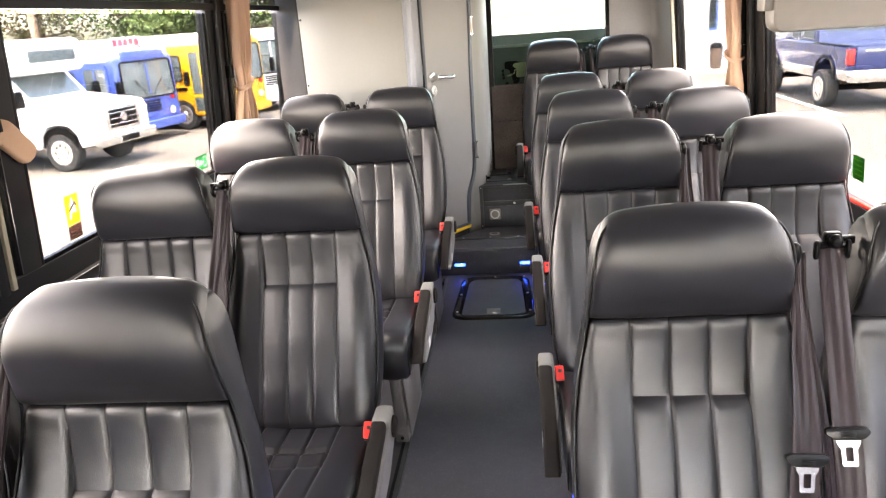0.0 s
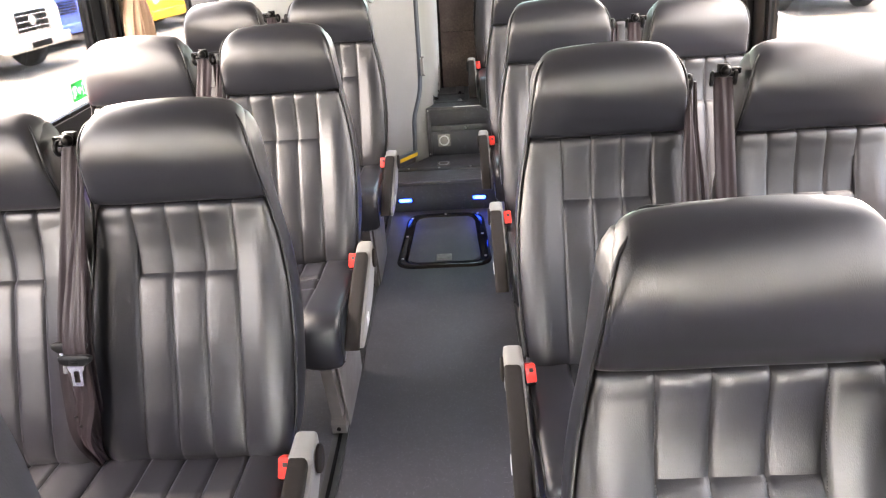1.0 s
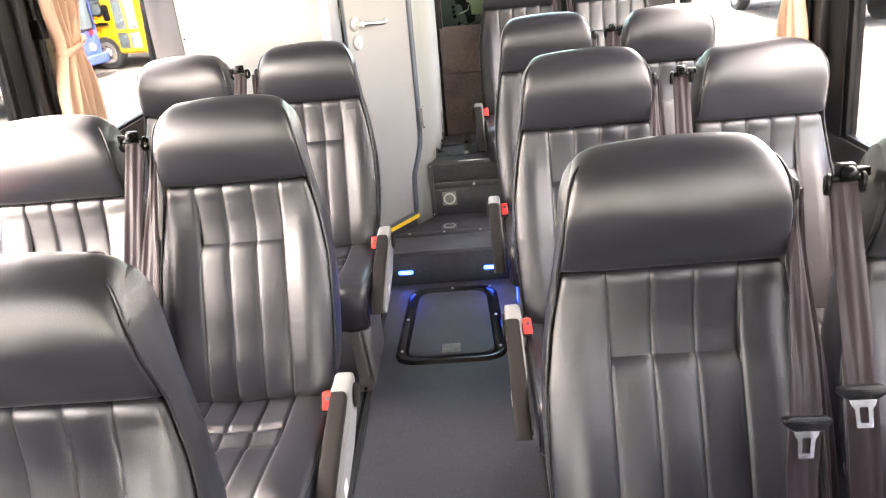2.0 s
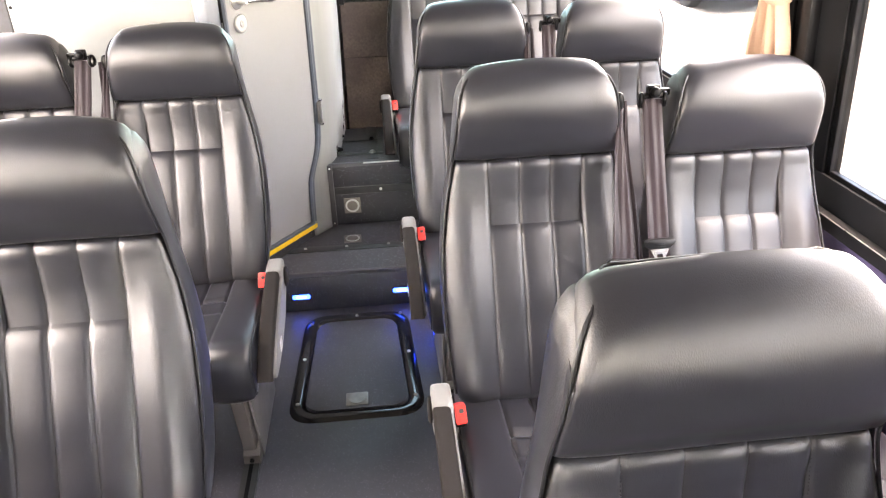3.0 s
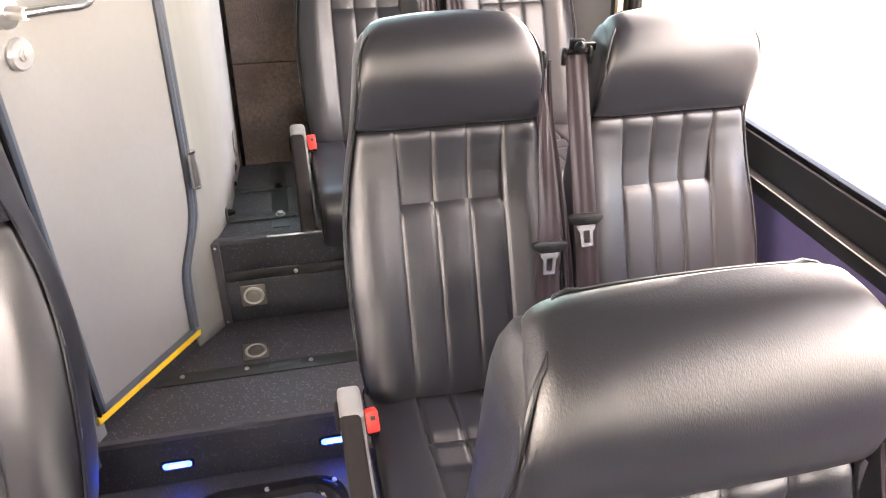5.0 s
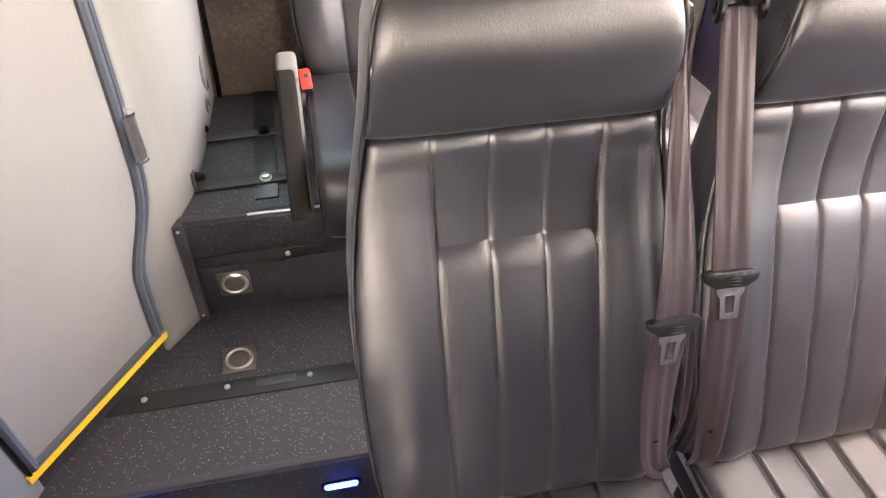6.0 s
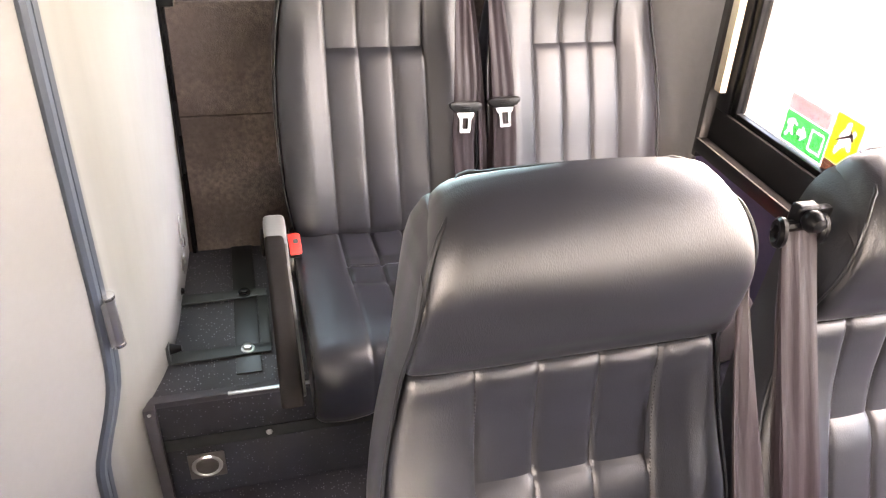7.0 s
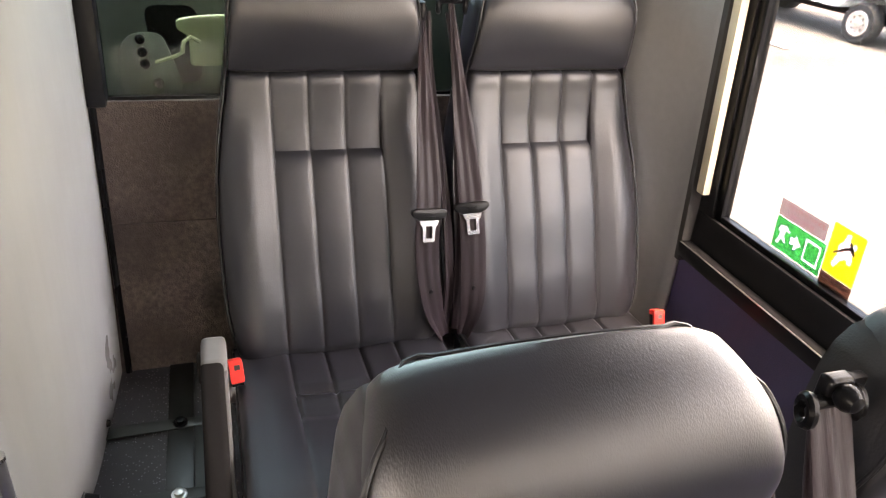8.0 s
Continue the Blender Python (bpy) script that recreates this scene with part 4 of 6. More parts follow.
# side walls: lower panels, sills, window frames, pillars, headers
# first span each side: unseen blank wall, added to keep light off front seats
SOLID_SPANS = {1: [(-3.4, 0.215), (1.55, 1.86), (3.195, 3.50), (4.825, 4.873)],
           -1: [(-3.4, 0.21), (1.56, 1.90), (3.300, 3.545), (4.425, 4.47)]}
SILL = {1: 0.845, -1: 0.885}
TOPS = {1: 1.66, -1: 1.632}
for side, name in ((1, "right"), (-1, "left")):
    sill, TOP = SILL[side], TOPS[side]
    end = 4.873 if side > 0 else 4.47
    wall = tagged(new("wall_" + name), "bus side wall with purple LED light in its lower panel's colour and black window frames", "wall", kind="structure")
    part("lower_panel", wall_panel(side, FRONT, REAR, -0.05, sill - 0.115, 0.06), WALL_LED_TINT, wall, "vinyl lower wall panel with purple LED light in its colour")
    # black sill: an upright frame under the glass and a ledge with a bright lip
    part("sill", wall_panel(side, FRONT, end, sill - 0.115, sill, 0.05, 0.0), BLACK_METAL, wall, "black aluminium window sill")
    part("sill_ledge", wall_panel(side, FRONT, end, sill - 0.110, sill - 0.078, 0.03, 0.028), BLACK_METAL, wall)
    part("sill_lip", wall_panel(side, FRONT, end, sill - 0.0775, sill - 0.0752, 0.003, 0.029, bevel=0.001), STEEL, wall, "thin bright metal lip")
    part("header", wall_panel(side, FRONT, end, TOP + 0.16, 2.02, 0.06), HEADER, wall, "dark cloth header above the windows")
    part("transom_bar", wall_panel(side, FRONT, end, TOP - (0.03 if side > 0 else 0.018), TOP + 0.010, 0.03, 0.012), BLACK_METAL, wall)
    for k, (y0, y1) in enumerate(SOLID_SPANS[side]):
        pil = part("pillar", wall_panel(side, y0, y1, sill, TOP + 0.16, 0.05, 0.0), BLACK_METAL, wall, "black window pillar, the foremost one an added unseen wall")
        mid = (y0 + y1) / 2
        if 0.15 < y1 - y0 < 1:
            part("pillar_rib", wall_panel(side, mid - 0.052, mid - 0.012, sill - 0.02, TOP + 0.15, 0.03, 0.025), BLACK_METAL, pil)
            part("pillar_rail", tube([(wall_x(side, z) - side * 0.020, mid + 0.040, z) for z in (sill + 0.02, 1.2, 1.60)], 0.011, 8), BLACK, pil)
            part("rail_clip", box(wall_x(side, 1.33) - side * 0.040, wall_x(side, 1.33), mid + 0.022, mid + 0.058, 1.30, 1.36, 0.004), BLACK, pil)
            if side > 0 or k != 1:
                part("cream_strip", wall_panel(side, y1 - 0.030, y1 - 0.004, sill + 0.07, TOP + 0.1, 0.016, 0.020), CREAM, pil, "cream curtain track")
            if side < 0 and k == 1:
                part("cream_strip", wall_panel(side, 1.746, 1.764, sill - 0.02, TOP + 0.1, 0.012, 0.014), CREAM, pil, "cream curtain track")
        else:
            part("cream_strip", wall_panel(side, y1 - 0.036, y1 - 0.012, sill + 0.05, TOP + 0.1, 0.018, 0.026), CREAM, pil, "cream curtain track")
    for k, ((_, y0), (y1, _)) in enumerate(zip(SOLID_SPANS[side], SOLID_SPANS[side][1:])):
        win = tagged(new("window_%s_%d" % (name, k + 1)), "tinted fixed bus window in a black frame", "window", kind="structure")
        pane = part("pane", wall_panel(side, y0, y1, sill, TOP - 0.03, 0.005, -0.016, bevel=0), WINDOW, win, smooth=False)
        pane.visible_shadow = False
        pane = part("transom_pane", wall_panel(side, y0, y1, TOP + 0.012, TOP + 0.16, 0.005, -0.016, bevel=0), TRANSOM_GLASS, win, smooth=False)
        pane.visible_shadow = False
        b = wall_panel(side, y0, y0 + 0.022, sill, TOP - 0.03, 0.020, -0.006)
        b = wall_panel(side, y1 - 0.022, y1, sill, TOP - 0.03, 0.020, -0.006, bm=b)
        b = wall_panel(side, y0 + 0.022, y1 - 0.022, sill, sill + 0.014, 0.020, -0.006, bm=b)
        part("glazing_bead", b, BLACK, win, "black rubber glazing bead")

# rear part of the right wall, and of the left wall behind the washroom
b = bmesh.new()
rows = []
for z in np.linspace(0.440, 2.03, 24):
    wx, far = wall_x(1, float(z)), 5.058 + 0.158 * (float(z) - 0.45)
    turn = smooth_path([(wx - 0.010, 4.886), (wx - 0.016, 4.95), (min(wx - 0.03, 1.165), 4.886 + 0.60 * (far - 4.886)), (1.135, 4.886 + 0.88 * (far - 4.886)), (1.08, far + 0.010), (0.96, far + 0.024)], 0.03)
    rows.append([b.verts.new((float(p[0]), float(p[1]), float(z))) for p in turn])
n = min(len(r) for r in rows)
for A, B in zip(rows, rows[1:]):
    for k in range(n - 1):
        b.faces.new((A[k + 1], A[k], B[k], B[k + 1]))
corner = solid("wall_right_rear", b, WALL_GREY, "grey cloth corner panel behind the last window", "wall")
thick = corner.modifiers.new("thickness", "SOLIDIFY")
thick.thickness, thick.offset = 0.012, 0
part("edge_lip", wall_panel(1, 4.8735, 4.890, 0.715, 2.02, 0.075, 0.018, bevel=0.002), HEADER, corner, "dark edge lip")
solid("wall_left_rear", wall_panel(-1, 4.47, 5.50, 0.77, 2.02, 0.05), WALL_GREY, "grey side wall beside the washroom", "wall")
solid("ceiling", extrude([(-1.25, 2.02), (-0.75, 2.10), (0.75, 2.10), (1.25, 2.02), (1.25, 2.10), (0.75, 2.18), (-0.75, 2.18), (-1.25, 2.10)], 8.82, "xz", FRONT - 0.05, 0), CEILING, "grey cloth ceiling of the bus", "ceiling")
# front end: dash panel below a wide windshield
front = tagged(new("wall_front"), "bus front with dark dash below a wide windshield", "wall", kind="structure")
part("dash_panel", box(-1.30, 1.27, FRONT - 0.08, FRONT, -0.05, 0.75, 0.01), SHELL, front)
part("top_panel", box(-1.30, 1.27, FRONT - 0.08, FRONT, 1.85, 2.12, 0.01), WALL_GREY, front)
for x in (-1.27, 1.19):
    part("corner_post", box(x, x + 0.08, FRONT - 0.08, FRONT, 0.75, 1.85, 0.01), BLACK_METAL, front)
pane = part("windshield", box(-1.19, 1.19, FRONT - 0.05, FRONT - 0.045, 0.75, 1.85, 0), CLEAR, front, smooth=False)
pane.visible_shadow = False

# rear wall: it leans back; carpet below, window above, grey corners
LEAN_BACK = Matrix.Translation((0, 5.055, 0.45)) @ pose(0, 0, 0, -9, 0, 0)
rear = tagged(new("wall_rear"), "brown carpeted rear wall below a tinted rear window", "wall", kind="structure")
W0, W1, WB, WT = 0.015, 0.800, 0.575, 1.24
part("backing", box(-0.6, 1.25, 0.021, 0.05, -0.05, WB, 0.0, m=LEAN_BACK), BLACK, rear)
part("carpet_panel", box(-0.6, 1.25, 0.0, 0.02, -0.05, 0.335, 0.004, m=LEAN_BACK), CARPET, rear, "dark brown carpet panel")
part("carpet_panel", box(-0.6, 1.25, 0.0, 0.02, 0.3365, WB + 0.010, 0.004, m=LEAN_BACK), CARPET, rear, "dark brown carpet panel")
part("corner_panel", box(W1 + 0.02, 1.25, -0.004, 0.05, WB + 0.012, 1.72, 0.006, m=LEAN_BACK), WALL_GREY, rear, "grey cloth corner panel")
part("corner_panel", box(-0.6, W0 - 0.03, -0.004, 0.05, WB + 0.012, 1.72, 0.006, m=LEAN_BACK), WALL_GREY, rear)
part("top_panel", box(W0 - 0.03, W1 + 0.02, -0.004, 0.05, WT, 1.72, 0.006, m=LEAN_BACK), WALL_GREY, rear)
b = box(W0 - 0.03, W0 + 0.005, -0.012, 0.05, WB, WT, 0.004, m=LEAN_BACK)
b = box(W1 - 0.005, W1 + 0.02, -0.012, 0.05, WB, WT, 0.004, bm=b, m=LEAN_BACK)
b = box(W0 + 0.005, W1 - 0.005, 0.021, 0.05, WB - 0.01, WB + 0.016, 0.002, bm=b, m=LEAN_BACK)
part("window_frame", b, BLACK, rear, "black rear window frame")
pane = part("window_pane", box(W0 + 0.005, W1 - 0.005, 0.03, 0.035, WB + 0.010, WT, 0, m=LEAN_BACK), REAR_GLASS, rear, "dark green tinted rear window pane", smooth=False)
pane.visible_shadow = False

# behind the rear glass: the lower tail panel with its wiper drive
tail = tagged(new("tail_panel"), "grey-green metal tail panel behind the rear window", "panel")
part("sheet", box(-0.10, 0.92, 0.16, 0.18, 0.50, 0.945, 0.006, m=LEAN_BACK), REAR_METAL, tail)
part("side_cheek", box(-0.10, -0.08, 0.045, 0.165, 0.50, 0.93, 0.004, m=LEAN_BACK), REAR_METAL, tail)
part("side_cheek", box(0.90, 0.92, 0.045, 0.165, 0.50, 0.93, 0.004, m=LEAN_BACK), REAR_METAL, tail)
part("bottom", box(-0.10, 0.92, 0.045, 0.165, 0.49, 0.51, 0.004, m=LEAN_BACK), REAR_METAL, tail)
part("fold", box(-0.10, 0.92, 0.145, 0.165, 0.855, 0.875, 0.004, m=LEAN_BACK), STEEL, tail, "bright metal fold")
part("stiffener", extrude(rounded([(0.11, 0.60), (0.20, 0.60), (0.20, 0.76), (0.09, 0.76)], 0.03, 4), 0.006, "xz", 0.150, 0.002, m=LEAN_BACK), BLACK_METAL, tail)
drive = tagged(new("wiper_drive"), "wiper drive with a grey plate and a pale yellow cover", "wiper drive")
plate = part("plate", extrude(rounded([(0.035, 0.583), (0.160, 0.583), (0.150, 0.63), (0.125, 0.705), (0.062, 0.705), (0.036, 0.67)], 0.02, 4), 0.006, "xz", 0.130, 0.002, m=LEAN_BACK), REAR_METAL, drive, "grey-green bolted plate")
for x, z in ((0.082, 0.692), (0.084, 0.666), (0.087, 0.642), (0.110, 0.602)):
    part("bolt", lathe([(0.011, 0), (0.010, 0.006), (0.005, 0.010)], LEAN_BACK @ Matrix.Translation((x, 0.130, z)) @ pose(0, 0, 0, 90, 0, 0), 10), BLACK, plate)
part("cover", extrude(rounded([(0.178, 0.641), (0.25, 0.641), (0.256, 0.745), (0.19, 0.740), (0.156, 0.734), (0.156, 0.714), (0.178, 0.702)], 0.01, 3), 0.03, "xz", 0.09, 0.006, m=LEAN_BACK), PALE, drive, "pale yellow cover box")
part("rod", tube([LEAN_BACK @ Vector(p) for p in ((0.110, 0.088, 0.650), (0.150, 0.086, 0.662), (0.165, 0.084, 0.670), (0.168, 0.084, 0.690), (0.182, 0.086, 0.700), (0.200, 0.088, 0.690))], 0.004, 6), PALE, drive, "bent pale rod")
part("cable_box", box(0.66, 0.70, 0.08, 0.12, 0.60, 0.72, 0.008, m=LEAN_BACK), REAR_METAL, drive)

# ---- washroom ----
HINGE, ALONG = Vector((-0.108, 4.507, 0)), Vector((-0.4509, -0.8926, 0))
OUT = Vector((0.8926, -0.4509, 0))  # towards the aisle


def door_matrix(off=0.0):
    m = Matrix((ALONG, Vector((0, 0, 1)), OUT)).transposed().to_4x4()
    m.translation = HINGE + OUT * off
    return m


def plate_on_door(outline, depth, off, bevel=0.003, bm=None):
    """A plate whose outline is (distance from the hinge, height), laid on the door's plane."""
    b = bmesh.new()
    vs = [b.verts.new((s, z, 0)) for s, z in outline]
    f = b.faces.new(vs)
    r = bmesh.ops.extrude_face_region(b, geom=[f])
    bmesh.ops.translate(b, vec=(0, 0, depth), verts=[v for v in r["geom"] if isinstance(v, bmesh.types.BMVert)])
    bmesh.ops.recalc_face_normals(b, faces=b.faces)
    if bevel:
        caps = [e for e in b.edges if any(len(g.verts) == len(outline) for g in e.link_faces)]
        bmesh.ops.bevel(b, geom=caps, offset=bevel, segments=2, affect="EDGES")
    bmesh.ops.transform(b, matrix=door_matrix(off), verts=b.verts)
    return join(bm, b)


def lean(s, z, off=0.0):
    """A place on the door: its plane turns inwards towards the floor, most of all at the lock side."""
    k = (s - 0.085) / 0.445
    foot, start = 0.231 + 0.155 * (s - 0.085), 0.75 + 0.45 * min(1.0, max(0.0, k))
    g = min(1.0, max(0.0, (start - z) / (start - foot)))
    return HINGE + ALONG * (s - g * (0.023 + 0.060 * k)) + OUT * (off - g * (0.029 + 0.043 * k)) + Vector((0, 0, z - g * (0.023 + 0.059 * k)))


def leaned_sheet(left, right, heights, off, thick, bm=None):
    """A plate between two edges (distance from the hinge at each height) that follows the door's lean."""
    b = bmesh.new()
    sheets = []
    for d in (off, off - thick):
        sheets.append([[b.verts.new(lean(right(z) + (left(z) - right(z)) * k / 6, z, d)) for k in range(7)] for z in heights])
    front, back = sheets
    for rows, turn in ((front, 1), (back, -1)):
        for A, B in zip(rows, rows[1:]):
            for k in range(6):
                b.faces.new((A[k], A[k + 1], B[k + 1], B[k])[::turn])
    rim = [r[0] for r in front] + front[-1][1:] + [r[-1] for r in front[-2::-1]] + front[0][-2:0:-1]
    rim2 = [r[0] for r in back] + back[-1][1:] + [r[-1] for r in back[-2::-1]] + back[0][-2:0:-1]
    for k in range(len(rim)):
        b.faces.new((rim[k - 1], rim[k], rim2[k], rim2[k - 1]))
    bmesh.ops.recalc_face_normals(b, faces=b.faces)
    return join(bm, b)


def foot_line(s, lift=0.0):
    """Height on the door of its lower edge, before the lean."""
    return 0.231 + 0.155 * (s - 0.085) + lift


# the hinge side follows a moulded jog near the floor
HINGE_EDGE = [(0.102, 0.262), (0.098, 0.40), (0.088, 0.455), (0.050, 0.515), (0.022, 0.570), (0.012, 0.640), (0.010, 0.75), (0.0, 1.20), (-0.020, 1.60), (-0.020, 1.96)]
edge_curve = [tuple(p) for p in smooth_path(HINGE_EDGE, 0.03)]
door = tagged(new("door_1"), "closed grey laminate washroom door with lever handle", "door", kind="structure")
def hinge_side(z):
    return float(np.interp(z, [p[1] for p in edge_curve], [p[0] for p in edge_curve])) + 0.014


leaf = leaned_sheet(lambda z: 0.497, hinge_side, [float(z) for z in np.linspace(0.318, 1.96, 56)], 0.0, 0.030)
# the lowest part of the leaf, down to its edging
b = bmesh.new()
rows = [[b.verts.new(lean(0.112 + (0.497 - 0.112) * k / 12, foot_line(0.112 + (0.497 - 0.112) * k / 12, 0.024) * (1 - r) + 0.3181 * r, -0.0004)) for k in range(13)] for r in (0.0, 0.34, 0.67, 1.0)]
for A, B in zip(rows, rows[1:]):
    for k in range(12):
        b.faces.new((A[k + 1], A[k], B[k], B[k + 1]))
part("leaf", join(leaf, b), DOOR_GREY, door)
b = tube([lean(s + 0.004, z, 0.002) for s, z in edge_curve], 0.0105, 8)
b = tube([lean(0.505, float(z), 0.001) for z in np.linspace(0.318, 1.96, 20)], 0.011, 8, b)
b = tube([lean(s, foot_line(s, 0.024), 0.001) for s in (0.10, 0.2, 0.3, 0.4, 0.505)], 0.010, 8, b)
part("edging", b, GASKET, door, "blue-grey rubber edging")
b = tube([lean(s - 0.012, z, 0.004) for s, z in edge_curve], 0.007, 6)
part("hinge_seal", b, GASKET, door, "blue-grey hinge seal")
b = bmesh.new()
rows = [[b.verts.new(lean(s, foot_line(s, lift), off)) for s in (0.080, 0.19, 0.31, 0.42, 0.530)] for lift, off in ((-0.006, -0.006), (-0.006, 0.004), (-0.003, 0.007), (0.014, 0.007), (0.017, 0.004), (0.017, -0.006))]
for A, B in zip(rows, rows[1:]):
    for k in range(4):
        b.faces.new((A[k + 1], A[k], B[k], B[k + 1]))
for k in (0, 4):
    b.faces.new([r[k] for r in rows])
bmesh.ops.recalc_face_normals(b, faces=b.faces)
part("yellow_strip", b, YELLOW, door, "yellow warning strip")
for z in (0.70, 1.45):
    s = float(np.interp(z, [0.57, 0.64, 1.2, 1.6], [0.012, 0.004, -0.004, -0.024])) - 0.004
    at = HINGE + ALONG * s + OUT * 0.013
    hinge = part("hinge", tube([at + Vector((0, 0, z + d)) for d in (-0.050, 0.050)], 0.0105, 14), HINGE_STEEL, door, "polished steel barrel hinge")
    for d in (-0.052, 0.046):
        part("hinge_cap", tube([at + Vector((0, 0, z + d)), at + Vector((0, 0, z + d + 0.006))], 0.0122, 14), CHROME, hinge)
    part("hinge_leaf", plate_on_door([(s + 0.004, z - 0.045), (s + 0.020, z - 0.045), (s + 0.020, z + 0.045), (s + 0.004, z + 0.045)], 0.003, 0.0135, 0.001), HINGE_STEEL, hinge)
# lever handle and lock
rose = part("handle_rose", lathe([(0.029, 0), (0.029, 0.006), (0.024, 0.010), (0.012, 0.011), (0.011, 0.045)], door_matrix() @ Matrix.Translation((0.430, 1.190, 0.0)), 20), SATIN, door, "chrome handle rose")
P = [(0.430, 1.190, 0.040), (0.405, 1.189, 0.048), (0.36, 1.184, 0.050), (0.31, 1.177, 0.050), (0.275, 1.177, 0.046), (0.255, 1.184, 0.036)]
part("door_handle", tube([door_matrix() @ Vector(p) for p in smooth_path(P, 0.012)], 0.0095, 10), CHROME, door, "chrome lever door handle")
lock = part("lock_rose", lathe([(0.030, 0), (0.030, 0.005), (0.026, 0.009), (0.012, 0.009), (0.011, 0.013), (0.008, 0.013)], door_matrix() @ Matrix.Translation((0.425, 1.116, 0.0)), 20), SATIN, door, "round chrome lock")
part("indicator", box(-0.003, 0.003, -0.009, 0.009, 0.012, 0.0145, 0.001, 1, m=door_matrix() @ Matrix.Translation((0.425, 1.116, 0.0))), STEEL, lock)
for z in (1.215, 1.085):
    part("strike_plate", plate_on_door([(0.526, z), (0.534, z), (0.534, z + 0.05), (0.526, z + 0.05)], 0.004, 0.006, 0.001), BRACKET, door)

wash = tagged(new("wall_washroom"), "beige and grey washroom walls enclosing the rear corner", "wall", kind="structure")
# blue-grey door post, then the beige front wall with a grey corner piece
post = bmesh.new()
rings = []
for z in np.linspace(0.30, 2.06, 30):
    shift = lean(0.53, float(z)) - lean(0.53, 2.0)
    rings.append([post.verts.new((x + shift.x, y + shift.y, 2.0 + shift.z)) for x, y in rounded([(-0.338, 4.050), (-0.372, 3.985), (-0.405, 4.005), (-0.440, 4.115), (-0.420, 4.150), (-0.360, 4.09)], 0.008, 3)])
base = [post.verts.new((v.co.x, v.co.y, 0.10)) for v in rings[0]]
for A, B in zip([base] + rings, rings):
    for k in range(len(A)):
        post.faces.new((A[k - 1], A[k], B[k], B[k - 1]))
part("door_post", post, FRAME_GREY, wash, "blue-grey painted door post")
part("front_panel", extrude([(-0.430, 4.108), (-1.060, 4.236), (-1.064, 4.256), (-0.434, 4.128)], 2.02, "xy", 0.0, 0.002), BEIGE, wash, "beige laminate front panel")
part("corner_piece", extrude(rounded([(-1.062, 4.233), (-1.20, 4.355), (-1.275, 4.415), (-1.275, 4.45), (-1.19, 4.385), (-1.060, 4.258)], 0.01, 3), 2.02, "xy", 0.0, 0.002), CORNER_GREY, wash, "dark grey corner piece")
for z in (1.18, 1.55):
    part("screw", lathe([(0.006, 0), (0.004, 0.004)], Matrix.Translation((-1.050, 4.233, z)) @ pose(0, 0, 0, 90, 0, 0), 8), BLACK, wash)
part("post_seam", tube([lean(0.519, float(z), 0.002) for z in np.linspace(0.30, 1.95, 20)], 0.005, 6), BLACK, wash)
b = bmesh.new()
tops = [lean(s, foot_line(s, 0.004), off) for off in (-0.004, -0.040) for s in (0.055, 0.2, 0.35, 0.50, 0.560)]
rows = [[b.verts.new((p.x, p.y, z if z else p.z)) for p in half] for half, z in ((tops[:5], 0.160), (tops[:5], 0.0), (tops[5:], 0.0), (tops[5:], 0.160))]
for A, B in zip(rows, rows[1:]):
    for k in range(4):
        b.faces.new((A[k + 1], A[k], B[k], B[k + 1]))
part("skirt", b, RISER, wash)
# moulded aisle panel beside the hinges, turning back along the platform


def moulded_strip(z0, z1, count):
    """The aisle panel between two heights, following the hinge edge and curving back."""
    b = bmesh.new()
    rows = []
    for z in np.linspace(z0, z1, count):
        s0 = float(np.interp(z, [p[1] for p in HINGE_EDGE], [p[0] for p in HINGE_EDGE])) - 0.010
        a = lean(s0, float(z))
        flare = float(np.interp(z, [0.167, 0.45, 0.60, 0.75, 2.0], [-0.022, -0.018, -0.006, 0.0, 0.018]))
        pts = [(a.x, a.y), (-0.092 + 0.3 * flare, 4.545), (-0.064 + 0.7 * flare, 4.595), (-0.040 + flare, 4.660), (-0.028 + flare, 4.740), (-0.024 + flare * 0.8, 4.85), (-0.022 + flare * 0.4, 5.00), (-0.020, 5.20)]
        rows.append([b.verts.new((float(p[0]), float(p[1]), float(z))) for p in smooth_path(pts, 1.0)])
    for A, B in zip(rows, rows[1:]):
        for k in range(len(A) - 1):
            b.faces.new((A[k], A[k + 1], B[k + 1], B[k]))
    return b


shell = part("moulded_panel", moulded_strip(0.167, 1.98, 48), MOULDED, wash, "pale moulded aisle panel with a curved corner")
thick = shell.modifiers.new("thickness", "SOLIDIFY")
thick.thickness, thick.offset = 0.012, 0
part("edge_bead", tube([(-0.006, 5.052 + (z - 0.45) * 0.158, z) for z in (0.45, 0.8, 1.2, 1.7)], 0.007, 6), BLACK, wash)

# ---- curtains ----


